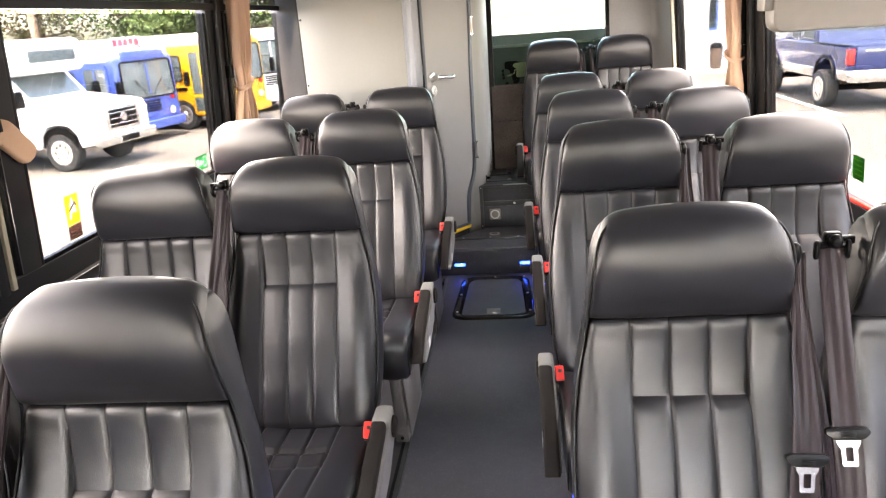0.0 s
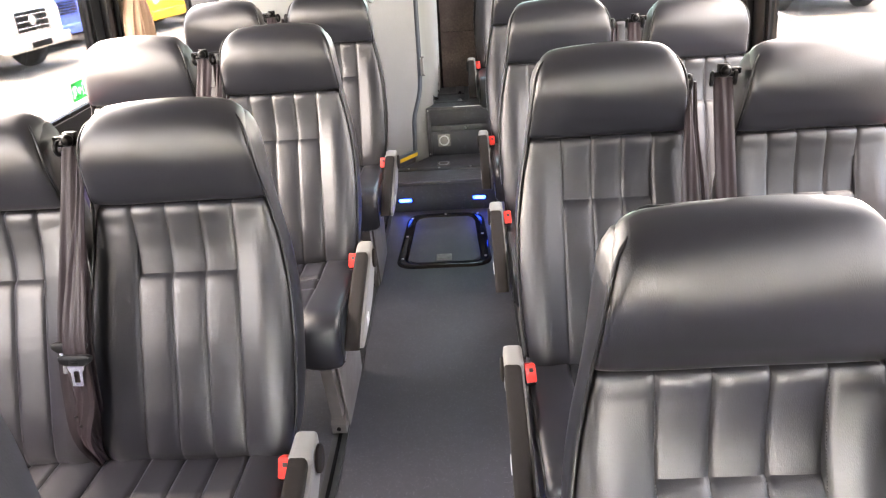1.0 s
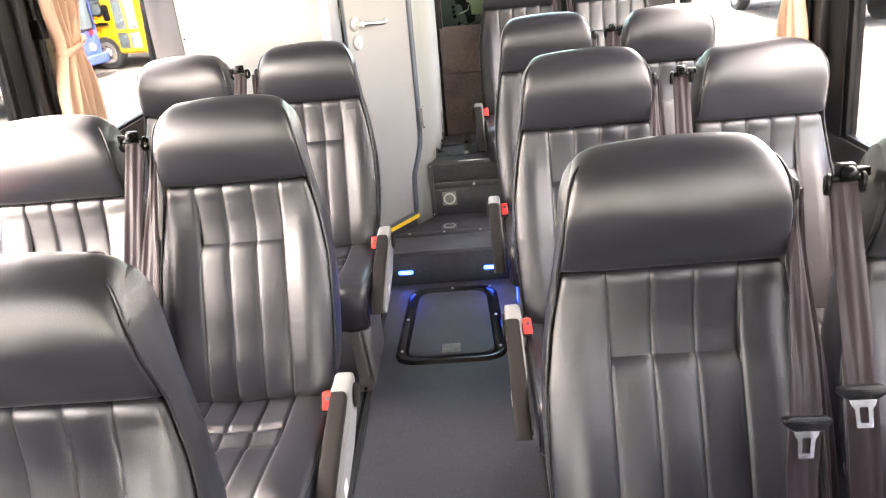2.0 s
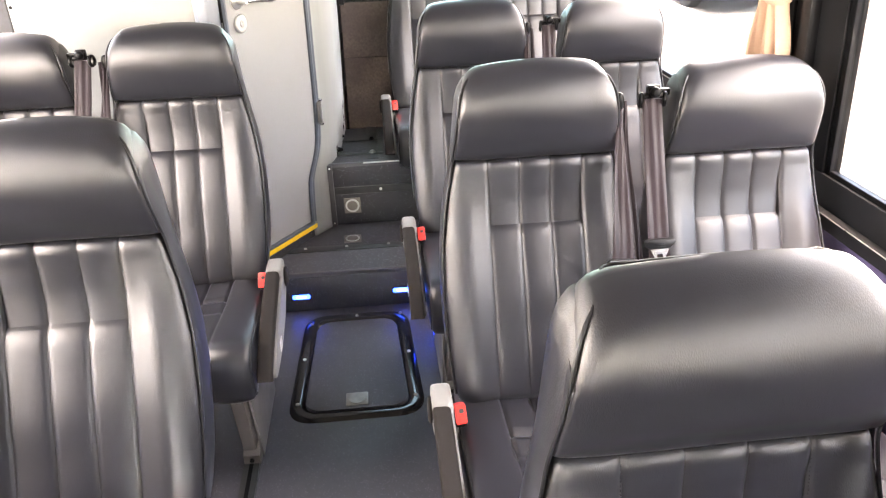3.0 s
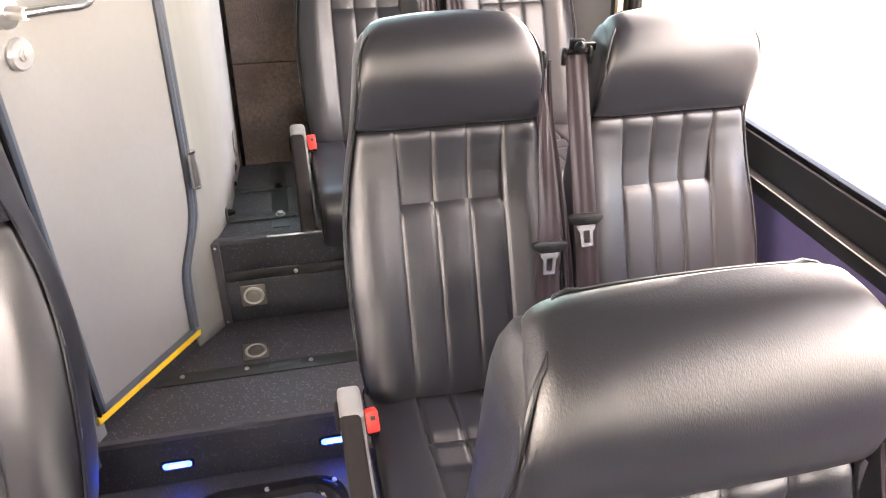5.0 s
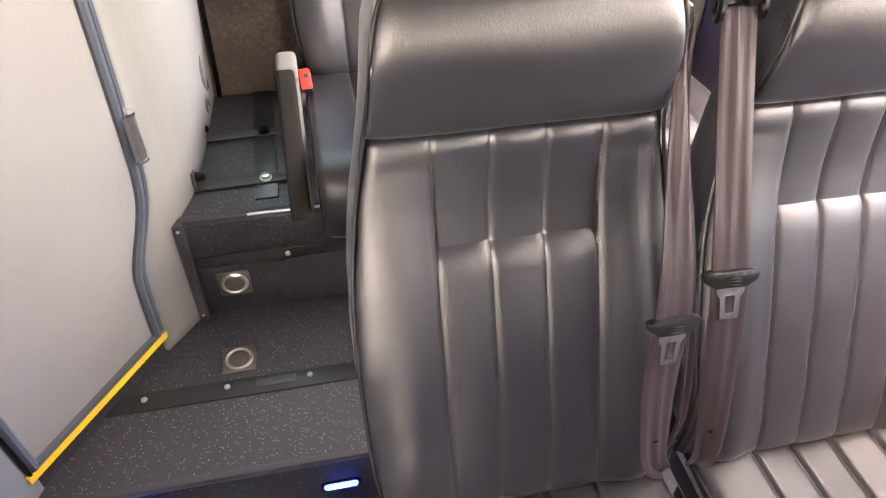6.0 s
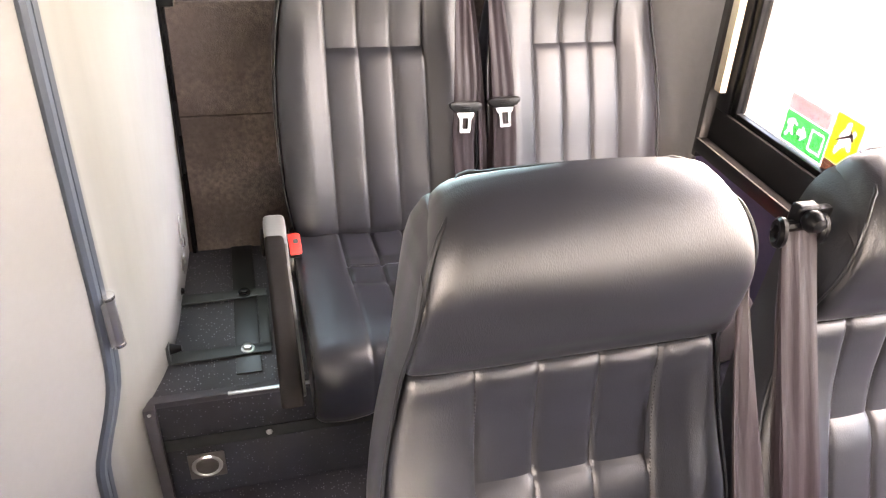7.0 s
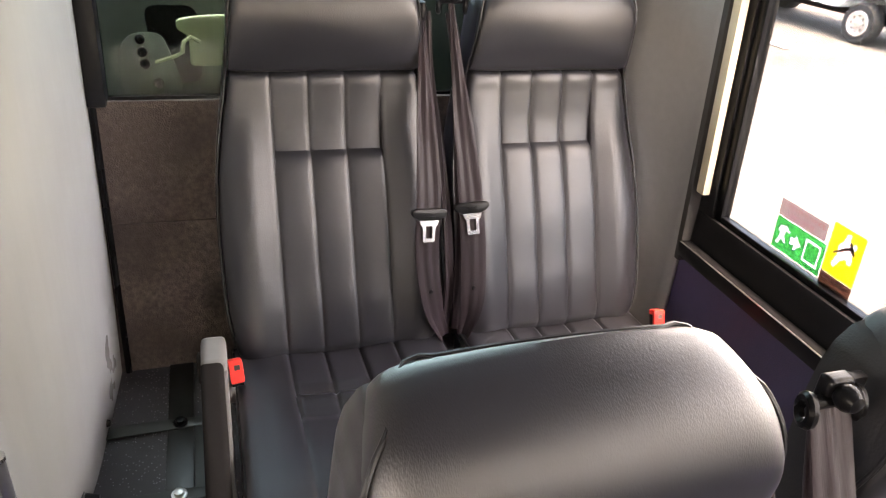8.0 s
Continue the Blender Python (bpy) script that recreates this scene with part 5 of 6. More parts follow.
def curtain(side, y0, y1, z0, z1, tie, label, folds=5):
    """A gathered curtain hanging on the wall, drawn in at a tie band."""
    ob = thing("curtain", label, "curtain", "tied curtains")
    rows_z = np.linspace(z0, z1, 26)
    b = bmesh.new()
    grid = []
    yc = (y0 + y1) / 2
    for z in rows_z:
        pinch = 1 - 0.45 * math.exp(-((z - tie) / 0.09) ** 2)
        row = []
        for k in range(folds * 8 + 1):
            u = k / (folds * 8)
            y = yc + (y0 + (y1 - y0) * u - yc) * pinch
            wave = 0.022 * math.sin(u * folds * 2 * math.pi + 0.6 * math.sin(4 * z)) + 0.006 * math.sin(9 * z + 13 * u)
            row.append(b.verts.new((wall_x(side, z) - side * (0.055 + wave * (0.5 + 0.5 * pinch)), y, z)))
        grid.append(row)
    for A, B in zip(grid, grid[1:]):
        for k in range(len(A) - 1):
            b.faces.new((A[k], A[k + 1], B[k + 1], B[k]))
    cloth = part("cloth", b, CURTAIN, ob)
    t = cloth.modifiers.new("thickness", "SOLIDIFY")
    t.thickness = 0.003
    half = (y1 - y0) / 2 * 0.60
    x = wall_x(side, tie) - side * 0.055
    ring = [(x + 0.036 * math.cos(a), yc + half * math.sin(a), tie + 0.018 * math.sin(a)) for a in (2 * math.pi * j / 24 for j in range(24))]
    part("tie_band", tube(ring, 0.016, 8, flat=0.35, closed=True), CURTAIN, ob, "tie band of the same cloth")
    return ob


curtain(-1, 3.45, 3.69, 0.93, 1.95, 1.26, "tan pleated curtain tied back beside the window pillar")
curtain(1, 3.335, 3.50, 0.92, 1.95, 1.25, "tan pleated curtain tied back beside the window pillar")
# the loose end of a tied curtain on the forward pillar
loose = thing("curtain", "loose tan end of a tied curtain on the forward pillar", "curtain", "tied curtains")
b = extrude(rounded([(1.800, 1.335), (1.842, 1.326), (1.928, 1.236), (1.915, 1.205), (1.880, 1.194), (1.805, 1.262)], [0.01, 0.02, 0.02, 0.015, 0.02, 0.01], 4), 0.022, "yz", -1.236, 0.008, segs=3)
for v in b.verts:
    v.co.x += 0.010 * math.sin(22 * (v.co.y + v.co.z)) - 0.05 * (v.co.z - 1.26)
part("cloth", b, CURTAIN, loose)
part("tie_band", box(-1.250, -1.222, 1.785, 1.815, 1.262, 1.338, 0.008, 3), CURTAIN, loose)

# ---- monitor folded from the ceiling ----
mon = thing("ceiling_monitor", "grey plastic monitor hanging below the ceiling", "monitor")
part("housing", extrude(rounded([(0.548, 1.447), (0.98, 1.447), (0.98, 1.76), (0.548, 1.76)], 0.022, 5), 0.045, "xz", 1.18, 0.008), MONITOR, mon)
part("screen", box(0.585, 0.945, 1.1765, 1.1785, 1.51, 1.73, 0.001), BLACK, mon, "dark switched-off screen")
part("side_rail", box(0.535, 0.552, 1.185, 1.222, 1.48, 1.95, 0.004), MONITOR, mon)
part("arm", box(0.72, 0.80, 1.19, 1.22, 1.74, 2.10, 0.006), MONITOR, mon)


# ---- window stickers and releases ----
def bars(parent, m, x0, x1, z0, lines, height, mat, gap=1.7, shorten=0.85):
    """Unreadable small print as plain bars."""
    for k in range(lines):
        w = (x1 - x0) * (1 if k == 0 else shorten)
        c = (x0 + x1) / 2
        part("print_line", box(c - w / 2, c + w / 2, z0 - k * height * gap - height, z0 - k * height * gap, 0.0006, 0.0010, 0, m=m), mat, parent, smooth=False)


def words(parent, m, text, x, z, wide, tall, mat):
    """One line of printed words centred on x, standing on z, of a given width and letter height."""
    data = bpy.data.curves.new("print", "FONT")
    data.body, data.align_x, data.resolution_u = text, "CENTER", 2
    carrier = bpy.data.objects.new("print", data)
    me = bpy.data.meshes.new_from_object(carrier)
    bpy.data.objects.remove(carrier)
    xs, ys = [v.co.x for v in me.vertices], [v.co.y for v in me.vertices]
    me.transform(m @ Matrix.Translation((x, z, 0.0008)) @ Matrix.Diagonal((wide / (max(xs) - min(xs)), tall / max(ys), 1.0, 1.0)))
    me.materials.clear()
    me.materials.append(mat)
    new("print_line", me).parent = parent


def film_shape(outlines, m):
    """A thin film filled between nested outlines."""
    b = bmesh.new()
    edges = []
    for o in outlines:
        vs = [b.verts.new((x, z, 0.0)) for x, z in o]
        edges += [b.edges.new((vs[k - 1], vs[k])) for k in range(len(vs))]
    bmesh.ops.triangle_fill(b, use_beauty=True, edges=edges)
    bmesh.ops.transform(b, matrix=m, verts=b.verts)
    return b


def stickers(side, y, z, exit_sign=True, warning=True, notice=True):
    """Emergency exit stickers on the inside of the glass; local x runs along the wall."""
    xg = wall_x(side, z) + side * 0.022
    ax = Vector((0, -side, 0))
    up = Vector((-side * 0.07, 0, 1)).normalized()
    m = Matrix((ax, up, ax.cross(up))).transposed().to_4x4()
    m.translation = (xg, y, z)
    m = m @ Matrix.Diagonal((0.84, 1.0, 1.0, 1.0))
    if exit_sign:
        ob = thing("exit_sticker", "green and white emergency exit sticker on the window glass", "sticker", "window stickers")
        figure = rounded([(-0.066, 0.012), (-0.058, 0.010), (-0.050, 0.026), (-0.040, 0.018), (-0.034, 0.022), (-0.044, 0.034), (-0.040, 0.046), (-0.030, 0.042), (-0.028, 0.047), (-0.044, 0.055), (-0.060, 0.050), (-0.066, 0.038), (-0.060, 0.036), (-0.056, 0.044), (-0.058, 0.026)], 0.002, 2)
        arrow = [(-0.024, 0.026), (-0.010, 0.026), (-0.010, 0.016), (0.010, 0.033), (-0.010, 0.050), (-0.010, 0.040), (-0.024, 0.040)]
        square = [(0.020, 0.010), (0.066, 0.010), (0.066, 0.056), (0.020, 0.056)]
        inner = [(0.025, 0.015), (0.061, 0.015), (0.061, 0.051), (0.025, 0.051)]
        rim = [(-0.075, 0.0), (0.075, 0.0), (0.075, 0.066), (-0.075, 0.066)]
        part("sheet", film_shape([rim, figure, arrow, square, inner], m), GREEN_SIGN, ob, smooth=False)
        part("pictogram", film_shape([figure], m), WHITE_FILM, ob, smooth=False)
        part("arrow", film_shape([arrow], m), WHITE_FILM, ob, smooth=False)
        part("square", film_shape([square, inner], m), WHITE_FILM, ob, smooth=False)
    if notice and exit_sign:
        note = thing("notice_sticker", "small grey notice sticker with red print on the window", "sticker", "window stickers")
        part("sheet", box(-0.075, 0.067, 0.069, 0.103, -0.0004, 0.0, 0, m=m), PINK_FILM, note, smooth=False)
        words(note, m, "PAY ATTENTION TO YOUR HEAD", -0.004, 0.0895, 0.132, 0.0095, RED_FILM)
        words(note, m, "WHILE STAND UP", -0.004, 0.0745, 0.074, 0.0095, RED_FILM)
    if warning:
        warn = thing("warning_sticker", "yellow window sticker with a hammer pictogram and brown strip", "sticker", "window stickers")
        figure = rounded([(0.097, 0.040), (0.106, 0.034), (0.116, 0.052), (0.130, 0.062), (0.137, 0.052), (0.146, 0.056), (0.141, 0.078), (0.150, 0.092), (0.143, 0.099), (0.134, 0.088), (0.127, 0.096), (0.130, 0.108), (0.118, 0.108), (0.114, 0.092), (0.103, 0.078), (0.106, 0.060)], 0.004, 2)
        part("sheet", film_shape([rounded([(0.079, 0.019), (0.165, 0.019), (0.165, 0.116), (0.079, 0.116)], 0.004, 2), figure], m), YELLOW_FILM, warn, smooth=False)
        part("strip", box(0.079, 0.165, -0.029, 0.018, -0.0004, 0.0, 0, m=m), BROWN_FILM, warn, smooth=False)
        part("pictogram", film_shape([figure], m), WHITE_FILM, warn, smooth=False)
        b = extrude([(0.096, 0.060), (0.142, 0.086), (0.139, 0.091), (0.094, 0.064)], 0.0005, "xy", 0.0008, 0, m=m)
        b = extrude([(0.136, 0.080), (0.148, 0.074), (0.150, 0.079), (0.134, 0.098), (0.131, 0.093)], 0.0005, "xy", 0.0014, 0, b, m)
        part("hammer", b, BROWN_FILM, warn, smooth=False)
        bars(warn, m, 0.086, 0.158, 0.011, 3, 0.004, PINK_FILM, 2.9, 0.9)


stickers(1, 4.605, 0.864)
side, y, z = 1, 2.384, 0.915
ax, up = Vector((0, -side, 0)), Vector((-side * 0.07, 0, 1)).normalized()
m = Matrix((ax, up, ax.cross(up))).transposed().to_4x4()
m.translation = (wall_x(side, z) + side * 0.022, y, z)
lettered = thing("window_sign", "green and white window sign with orange print lines", "sticker", "window stickers")
part("sheet", box(-0.018, 0.062, 0.0, 0.078, -0.0004, 0.0, 0, m=m), GREEN_SIGN, lettered, smooth=False)
part("white_panel", box(-0.062, -0.0185, 0.004, 0.078, -0.0004, 0.0, 0, m=m), WHITE_FILM, lettered, smooth=False)
part("pictogram", box(-0.052, -0.030, 0.026, 0.056, 0.0004, 0.0008, 0, m=m), GREEN_SIGN, lettered, smooth=False)
bars(lettered, m, -0.008, 0.054, 0.068, 4, 0.005, YELLOW_FILM, 3.2, 0.95)
stickers(-1, 2.020, 0.935, False, True)
stickers(-1, 3.14, 0.920, True, False, False)
for side, y in ((1, 2.30), (-1, 2.62)):
    rel = thing("window_release", "red emergency window release bar on the sill", "release handle", "window releases")
    x = wall_x(side, 0.86) - side * 0.012
    part("bar", tube([(x, y - 0.16, 0.862), (x - side * 0.012, y - 0.14, 0.872), (x - side * 0.012, y + 0.14, 0.872), (x, y + 0.16, 0.862)], 0.009, 8), RED, rel)
    part("mount", box(x - 0.014, x + 0.014, y - 0.19, y - 0.15, 0.845, 0.872, 0.004), BLACK, rel)
    part("mount", box(x - 0.014, x + 0.014, y + 0.15, y + 0.19, 0.845, 0.872, 0.004), BLACK, rel)

# ---- outside: the yard ----
GROUND = -1.15
b = bmesh.new()
bmesh.ops.create_grid(b, x_segments=40, y_segments=40, size=400)
for v in b.verts:
    v.co.z = GROUND + 0.03 * noise.noise(v.co * 0.08)
solid("ground", b, ASPHALT, "sunlit worn asphalt yard", "ground")


def wheel(parent, x, y, r, w, side):
    """Tyre, rim and hub of a road wheel; side tells which way its face looks."""
    m = Matrix.Translation((x, y, r)) @ pose(0, 0, 0, -90 * side, 0, 0)
    whl = part("wheel", lathe([(r * 0.62, -w / 2), (r * 0.92, -w / 2), (r, -w * 0.36), (r, w * 0.36), (r * 0.92, w / 2), (r * 0.62, w / 2)], m, 28), TYRE, parent)
    part("rim", lathe([(r * 0.64, w * 0.30), (r * 0.64, w * 0.53), (r * 0.58, w * 0.55), (r * 0.50, w * 0.505), (r * 0.24, w * 0.51), (r * 0.20, w * 0.60), (r * 0.05, w * 0.61)], m, 20), RIM, whl)
    for k in range(8):
        a = 2 * math.pi * k / 8
        part("vent", lathe([(r * 0.07, 0), (r * 0.06, 0.006)], m @ Matrix.Translation((r * 0.38 * math.cos(a), r * 0.38 * math.sin(a), w * 0.49)), 8), TYRE, whl)


def plan_box(name, x0, x1, hw, z0, z1, mat, parent, bevel=0.08, label="", taper=0.0):
    b = box(x0, x1, -hw, hw, z0, z1, bevel, 3)
    if taper:
        for v in b.verts:
            t = (v.co.z - z0) / (z1 - z0)
            v.co.y *= 1 - taper * t
    return part(name, b, mat, parent, label)


def side_windows(parent, xs, hw, z0, z1, width, mat=CAR_GLASS):
    for x in xs:
        for s in (-1, 1):
            w = part("side_window", extrude(rounded([(x, z0), (x + width, z0), (x + width, z1), (x, z1)], 0.06, 3), s * 0.015, "xz", s * (hw - 0.003), 0.003), mat, parent)
            edge_path = [(px, s * (hw + 0.012), pz) for px, pz in rounded([(x, z0), (x + width, z0), (x + width, z1), (x, z1)], 0.06, 3)]
            part("window_frame", tube(edge_path, 0.018, 5, closed=True), BLACK, w)
            mid = z0 + 0.55 * (z1 - z0)
            part("window_bar", box(x, x + width, s * (hw + 0.014) - 0.008, s * (hw + 0.014) + 0.008, mid - 0.014, mid + 0.014, 0.003), BLACK, w)


def plain_bus(label, paint, length, width, height, m, roof=None, doors=True, axle=-1.9):
    """A flat-fronted bus; x points ahead from the front bumper at 0."""
    ob = thing("bus", label, "bus", "parked buses")
    hw = width / 2
    plan_box("body", -length, 0.0, hw, 0.40, height - 0.25, paint, ob, 0.10, taper=0.04)
    plan_box("roof", -length + 0.03, -0.05, hw * 0.97, height - 0.45, height, roof or WHITE_PAINT, ob, 0.22)
    f = part("windscreen", extrude(rounded([(-hw * 0.84, height * 0.47), (hw * 0.84, height * 0.47), (hw * 0.82, height * 0.85), (-hw * 0.82, height * 0.85)], 0.10, 4), 0.02, "yz", 0.0, 0.004), BUS_GLASS_SKY, ob)
    part("centre_post", box(0.0, 0.028, -0.03, 0.03, height * 0.50, height * 0.84, 0.006), paint, f)
    part("windscreen_seal", tube([(0.022, py, pz) for py, pz in rounded([(-hw * 0.84, height * 0.47), (hw * 0.84, height * 0.47), (hw * 0.82, height * 0.85), (-hw * 0.82, height * 0.85)], 0.10, 4)], 0.022, 5, closed=True), BLACK, f)
    for s in (-1, 1):
        part("wiper", tube([(0.035, s * 0.12, height * 0.48), (0.04, s * 0.30, height * 0.58), (0.04, s * 0.52, height * 0.66)], 0.010, 5), BLACK, f)
    part("brow", box(-0.3, 0.012, -hw * 0.70, hw * 0.70, height * 0.86, height * 0.96, 0.05, 3), paint, ob)
    for s in (-1, 1):
        part("headlamp", lathe([(0.10, 0), (0.10, 0.02), (0.07, 0.05)], Matrix.Translation((0, s * hw * 0.68, height * 0.30)) @ pose(0, 0, 0, 0, 90, 0), 16), LAMP, ob)
        part("flasher", lathe([(0.07, 0), (0.06, 0.04)], Matrix.Translation((0, s * hw * 0.74, height * 0.44)) @ pose(0, 0, 0, 0, 90, 0), 14), RED_LENS, ob)
        part("mirror", box(0.18, 0.26, s * (hw + 0.16) - 0.09, s * (hw + 0.16) + 0.09, height * 0.52, height * 0.68, 0.03), BLACK, ob)
        part("mirror_arm", tube([(0.0, s * hw * 0.9, height * 0.70), (0.2, s * (hw + 0.12), height * 0.70), (0.22, s * (hw + 0.16), height * 0.66)], 0.015, 6), BLACK, ob)
    for k in range(5):
        part("grille_slat", box(0.0, 0.02, -hw * 0.30, hw * 0.30, height * (0.32 + 0.025 * k), height * (0.335 + 0.025 * k), 0.004), BLACK, ob)
    part("bumper", box(-0.05, 0.12, -hw, hw, 0.34, 0.58, 0.04, 3), paint, ob)
    n = int((length - 2.0) / 0.95)
    side_windows(ob, [-1.15 - 0.95 * (k + 1) for k in range(n)], hw * 0.985, height * 0.52, height * 0.78, 0.78, CAR_GLASS)
    if doors:
        for s in (-1, 1):
            d = part("door", extrude(rounded([(-1.0, 0.5), (-0.25, 0.5), (-0.25, height * 0.82), (-1.0, height * 0.82)], 0.05, 3), s * 0.02, "xz", s * hw, 0.004), BUS_GLASS_SKY, ob, "folding glazed door")
            for x in (-1.0, -0.625, -0.25):
                part("door_post", box(x - 0.03, x + 0.03, s * hw - 0.03, s * hw + 0.03, 0.5, height * 0.82, 0.006), paint, d)
            for z in (0.5, height * 0.36, height * 0.82):
                part("door_rail", box(-1.0, -0.25, s * hw - 0.028, s * hw + 0.028, z - 0.04, z + 0.04, 0.006), paint, d)
    for x in (axle, -length + 1.6):
        for s in (-1, 1):
            wheel(ob, x, s * (hw - 0.13), 0.45, 0.26, s)
    part("stripe", box(-length + 0.1, -1.2, -hw - 0.012, hw + 0.012, height * 0.42, height * 0.45, 0.003), BLACK, ob)
    ob.matrix_basis = m
    return ob


def shuttle(m):
    """White shuttle bus on a truck nose; the front axle is at x = 0."""
    ob = thing("shuttle_bus", "white shuttle bus with a truck nose, parked in the yard", "bus", "parked buses")
    side = [(-0.75, 0.50), (-0.52, 0.52), (-0.45, 0.80), (-0.28, 0.98), (0.0, 1.03), (0.28, 0.98), (0.45, 0.80), (0.52, 0.52), (0.92, 0.56), (0.95, 1.20), (0.85, 1.38), (0.0, 1.50), (-0.55, 1.58), (-0.75, 1.58)]
    part("hood", extrude(side, 1.90, "xz", -0.95, 0.05, segs=3), WHITE_PAINT, ob)
    for s in (-1, 1):
        part("wheel_arch", extrude([(-0.46, 0.55), (-0.40, 0.80), (-0.22, 0.95), (0.0, 0.99), (0.22, 0.95), (0.40, 0.80), (0.46, 0.55)], 0.02, "xz", s * 0.952 - 0.01, 0), BLACK, ob)
        wheel(ob, 0.0, s * 0.84, 0.43, 0.26, s)
        wheel(ob, -4.3, s * 0.90, 0.40, 0.26, s)
        part("headlamp", box(0.90, 0.965, s * 0.76 - 0.15, s * 0.76 + 0.15, 0.92, 1.22, 0.04, 3), LAMP, ob)
        part("mirror", box(-0.62, -0.52, s * 1.20 - 0.10, s * 1.20 + 0.10, 1.45, 1.80, 0.03), BLACK, ob)
        part("door_window", extrude(rounded([(-1.75, 1.42), (-0.90, 1.42), (-1.05, 1.98), (-1.75, 1.98)], 0.05, 3), s * 0.02, "xz", s * 0.955, 0.004), CAR_GLASS, ob)
    cab = [(-1.9, 0.50), (-0.74, 0.50), (-0.74, 1.57), (-0.62, 1.58), (-1.10, 2.12), (-1.9, 2.18)]
    part("cab", extrude(cab, 1.92, "xz", -0.96, 0.05, segs=3), WHITE_PAINT, ob)
    b = box(-0.02, 0.02, -0.82, 0.82, 0.0, 0.62, 0.015, m=Matrix.Translation((-0.66, 0, 1.60)) @ pose(0, 0, 0, 0, -41, 0))
    part("windscreen", b, CAR_GLASS, ob)
    grille = part("grille", box(0.93, 0.985, -0.56, 0.56, 0.78, 1.32, 0.04, 3), CAR_CHROME, ob, "chrome grille surround")
    part("grille_mesh", box(0.95, 0.995, -0.46, 0.46, 0.86, 1.24, 0.01), BLACK, grille)
    for k in range(3):
        part("grille_bar", box(0.985, 1.003, -0.45, 0.45, 0.92 + 0.12 * k, 0.945 + 0.12 * k, 0.006), CAR_CHROME, grille)
    part("badge", lathe([(0.10, 0.0), (0.09, 0.012)], Matrix.Translation((0.997, 0, 1.06)) @ pose(0, 0, 0, 0, 90, 0), 20), CAR_CHROME, grille, "plain oval badge")
    part("bumper", box(0.88, 1.08, -0.98, 0.98, 0.50, 0.74, 0.05, 3), CAR_CHROME, ob, "chrome bumper")
    part("bumper_opening", box(1.06, 1.086, -0.30, 0.30, 0.54, 0.66, 0.01), BLACK, ob)
    part("coach_body", box(-7.2, -1.75, -1.18, 1.18, 0.45, 2.75, 0.14, 4), WHITE_PAINT, ob)
    cap = box(-2.3, -0.55, -1.08, 1.08, 2.10, 2.85, 0.25, 4)
    part("front_cap", cap, WHITE_PAINT, ob, "white rounded roof cap")
    part("cap_window", box(-0.565, -0.535, -0.70, 0.70, 2.35, 2.60, 0.02), CAR_GLASS, ob)
    side_windows(ob, [-2.9, -3.9, -4.9, -5.9], 1.18, 1.35, 2.15, 0.85)
    part("blue_skirt", box(-7.15, -1.9, -1.19, 1.19, 0.46, 0.68, 0.02), BLUE_PAINT, ob, "blue lower skirt")
    ob.matrix_basis = m
    return ob


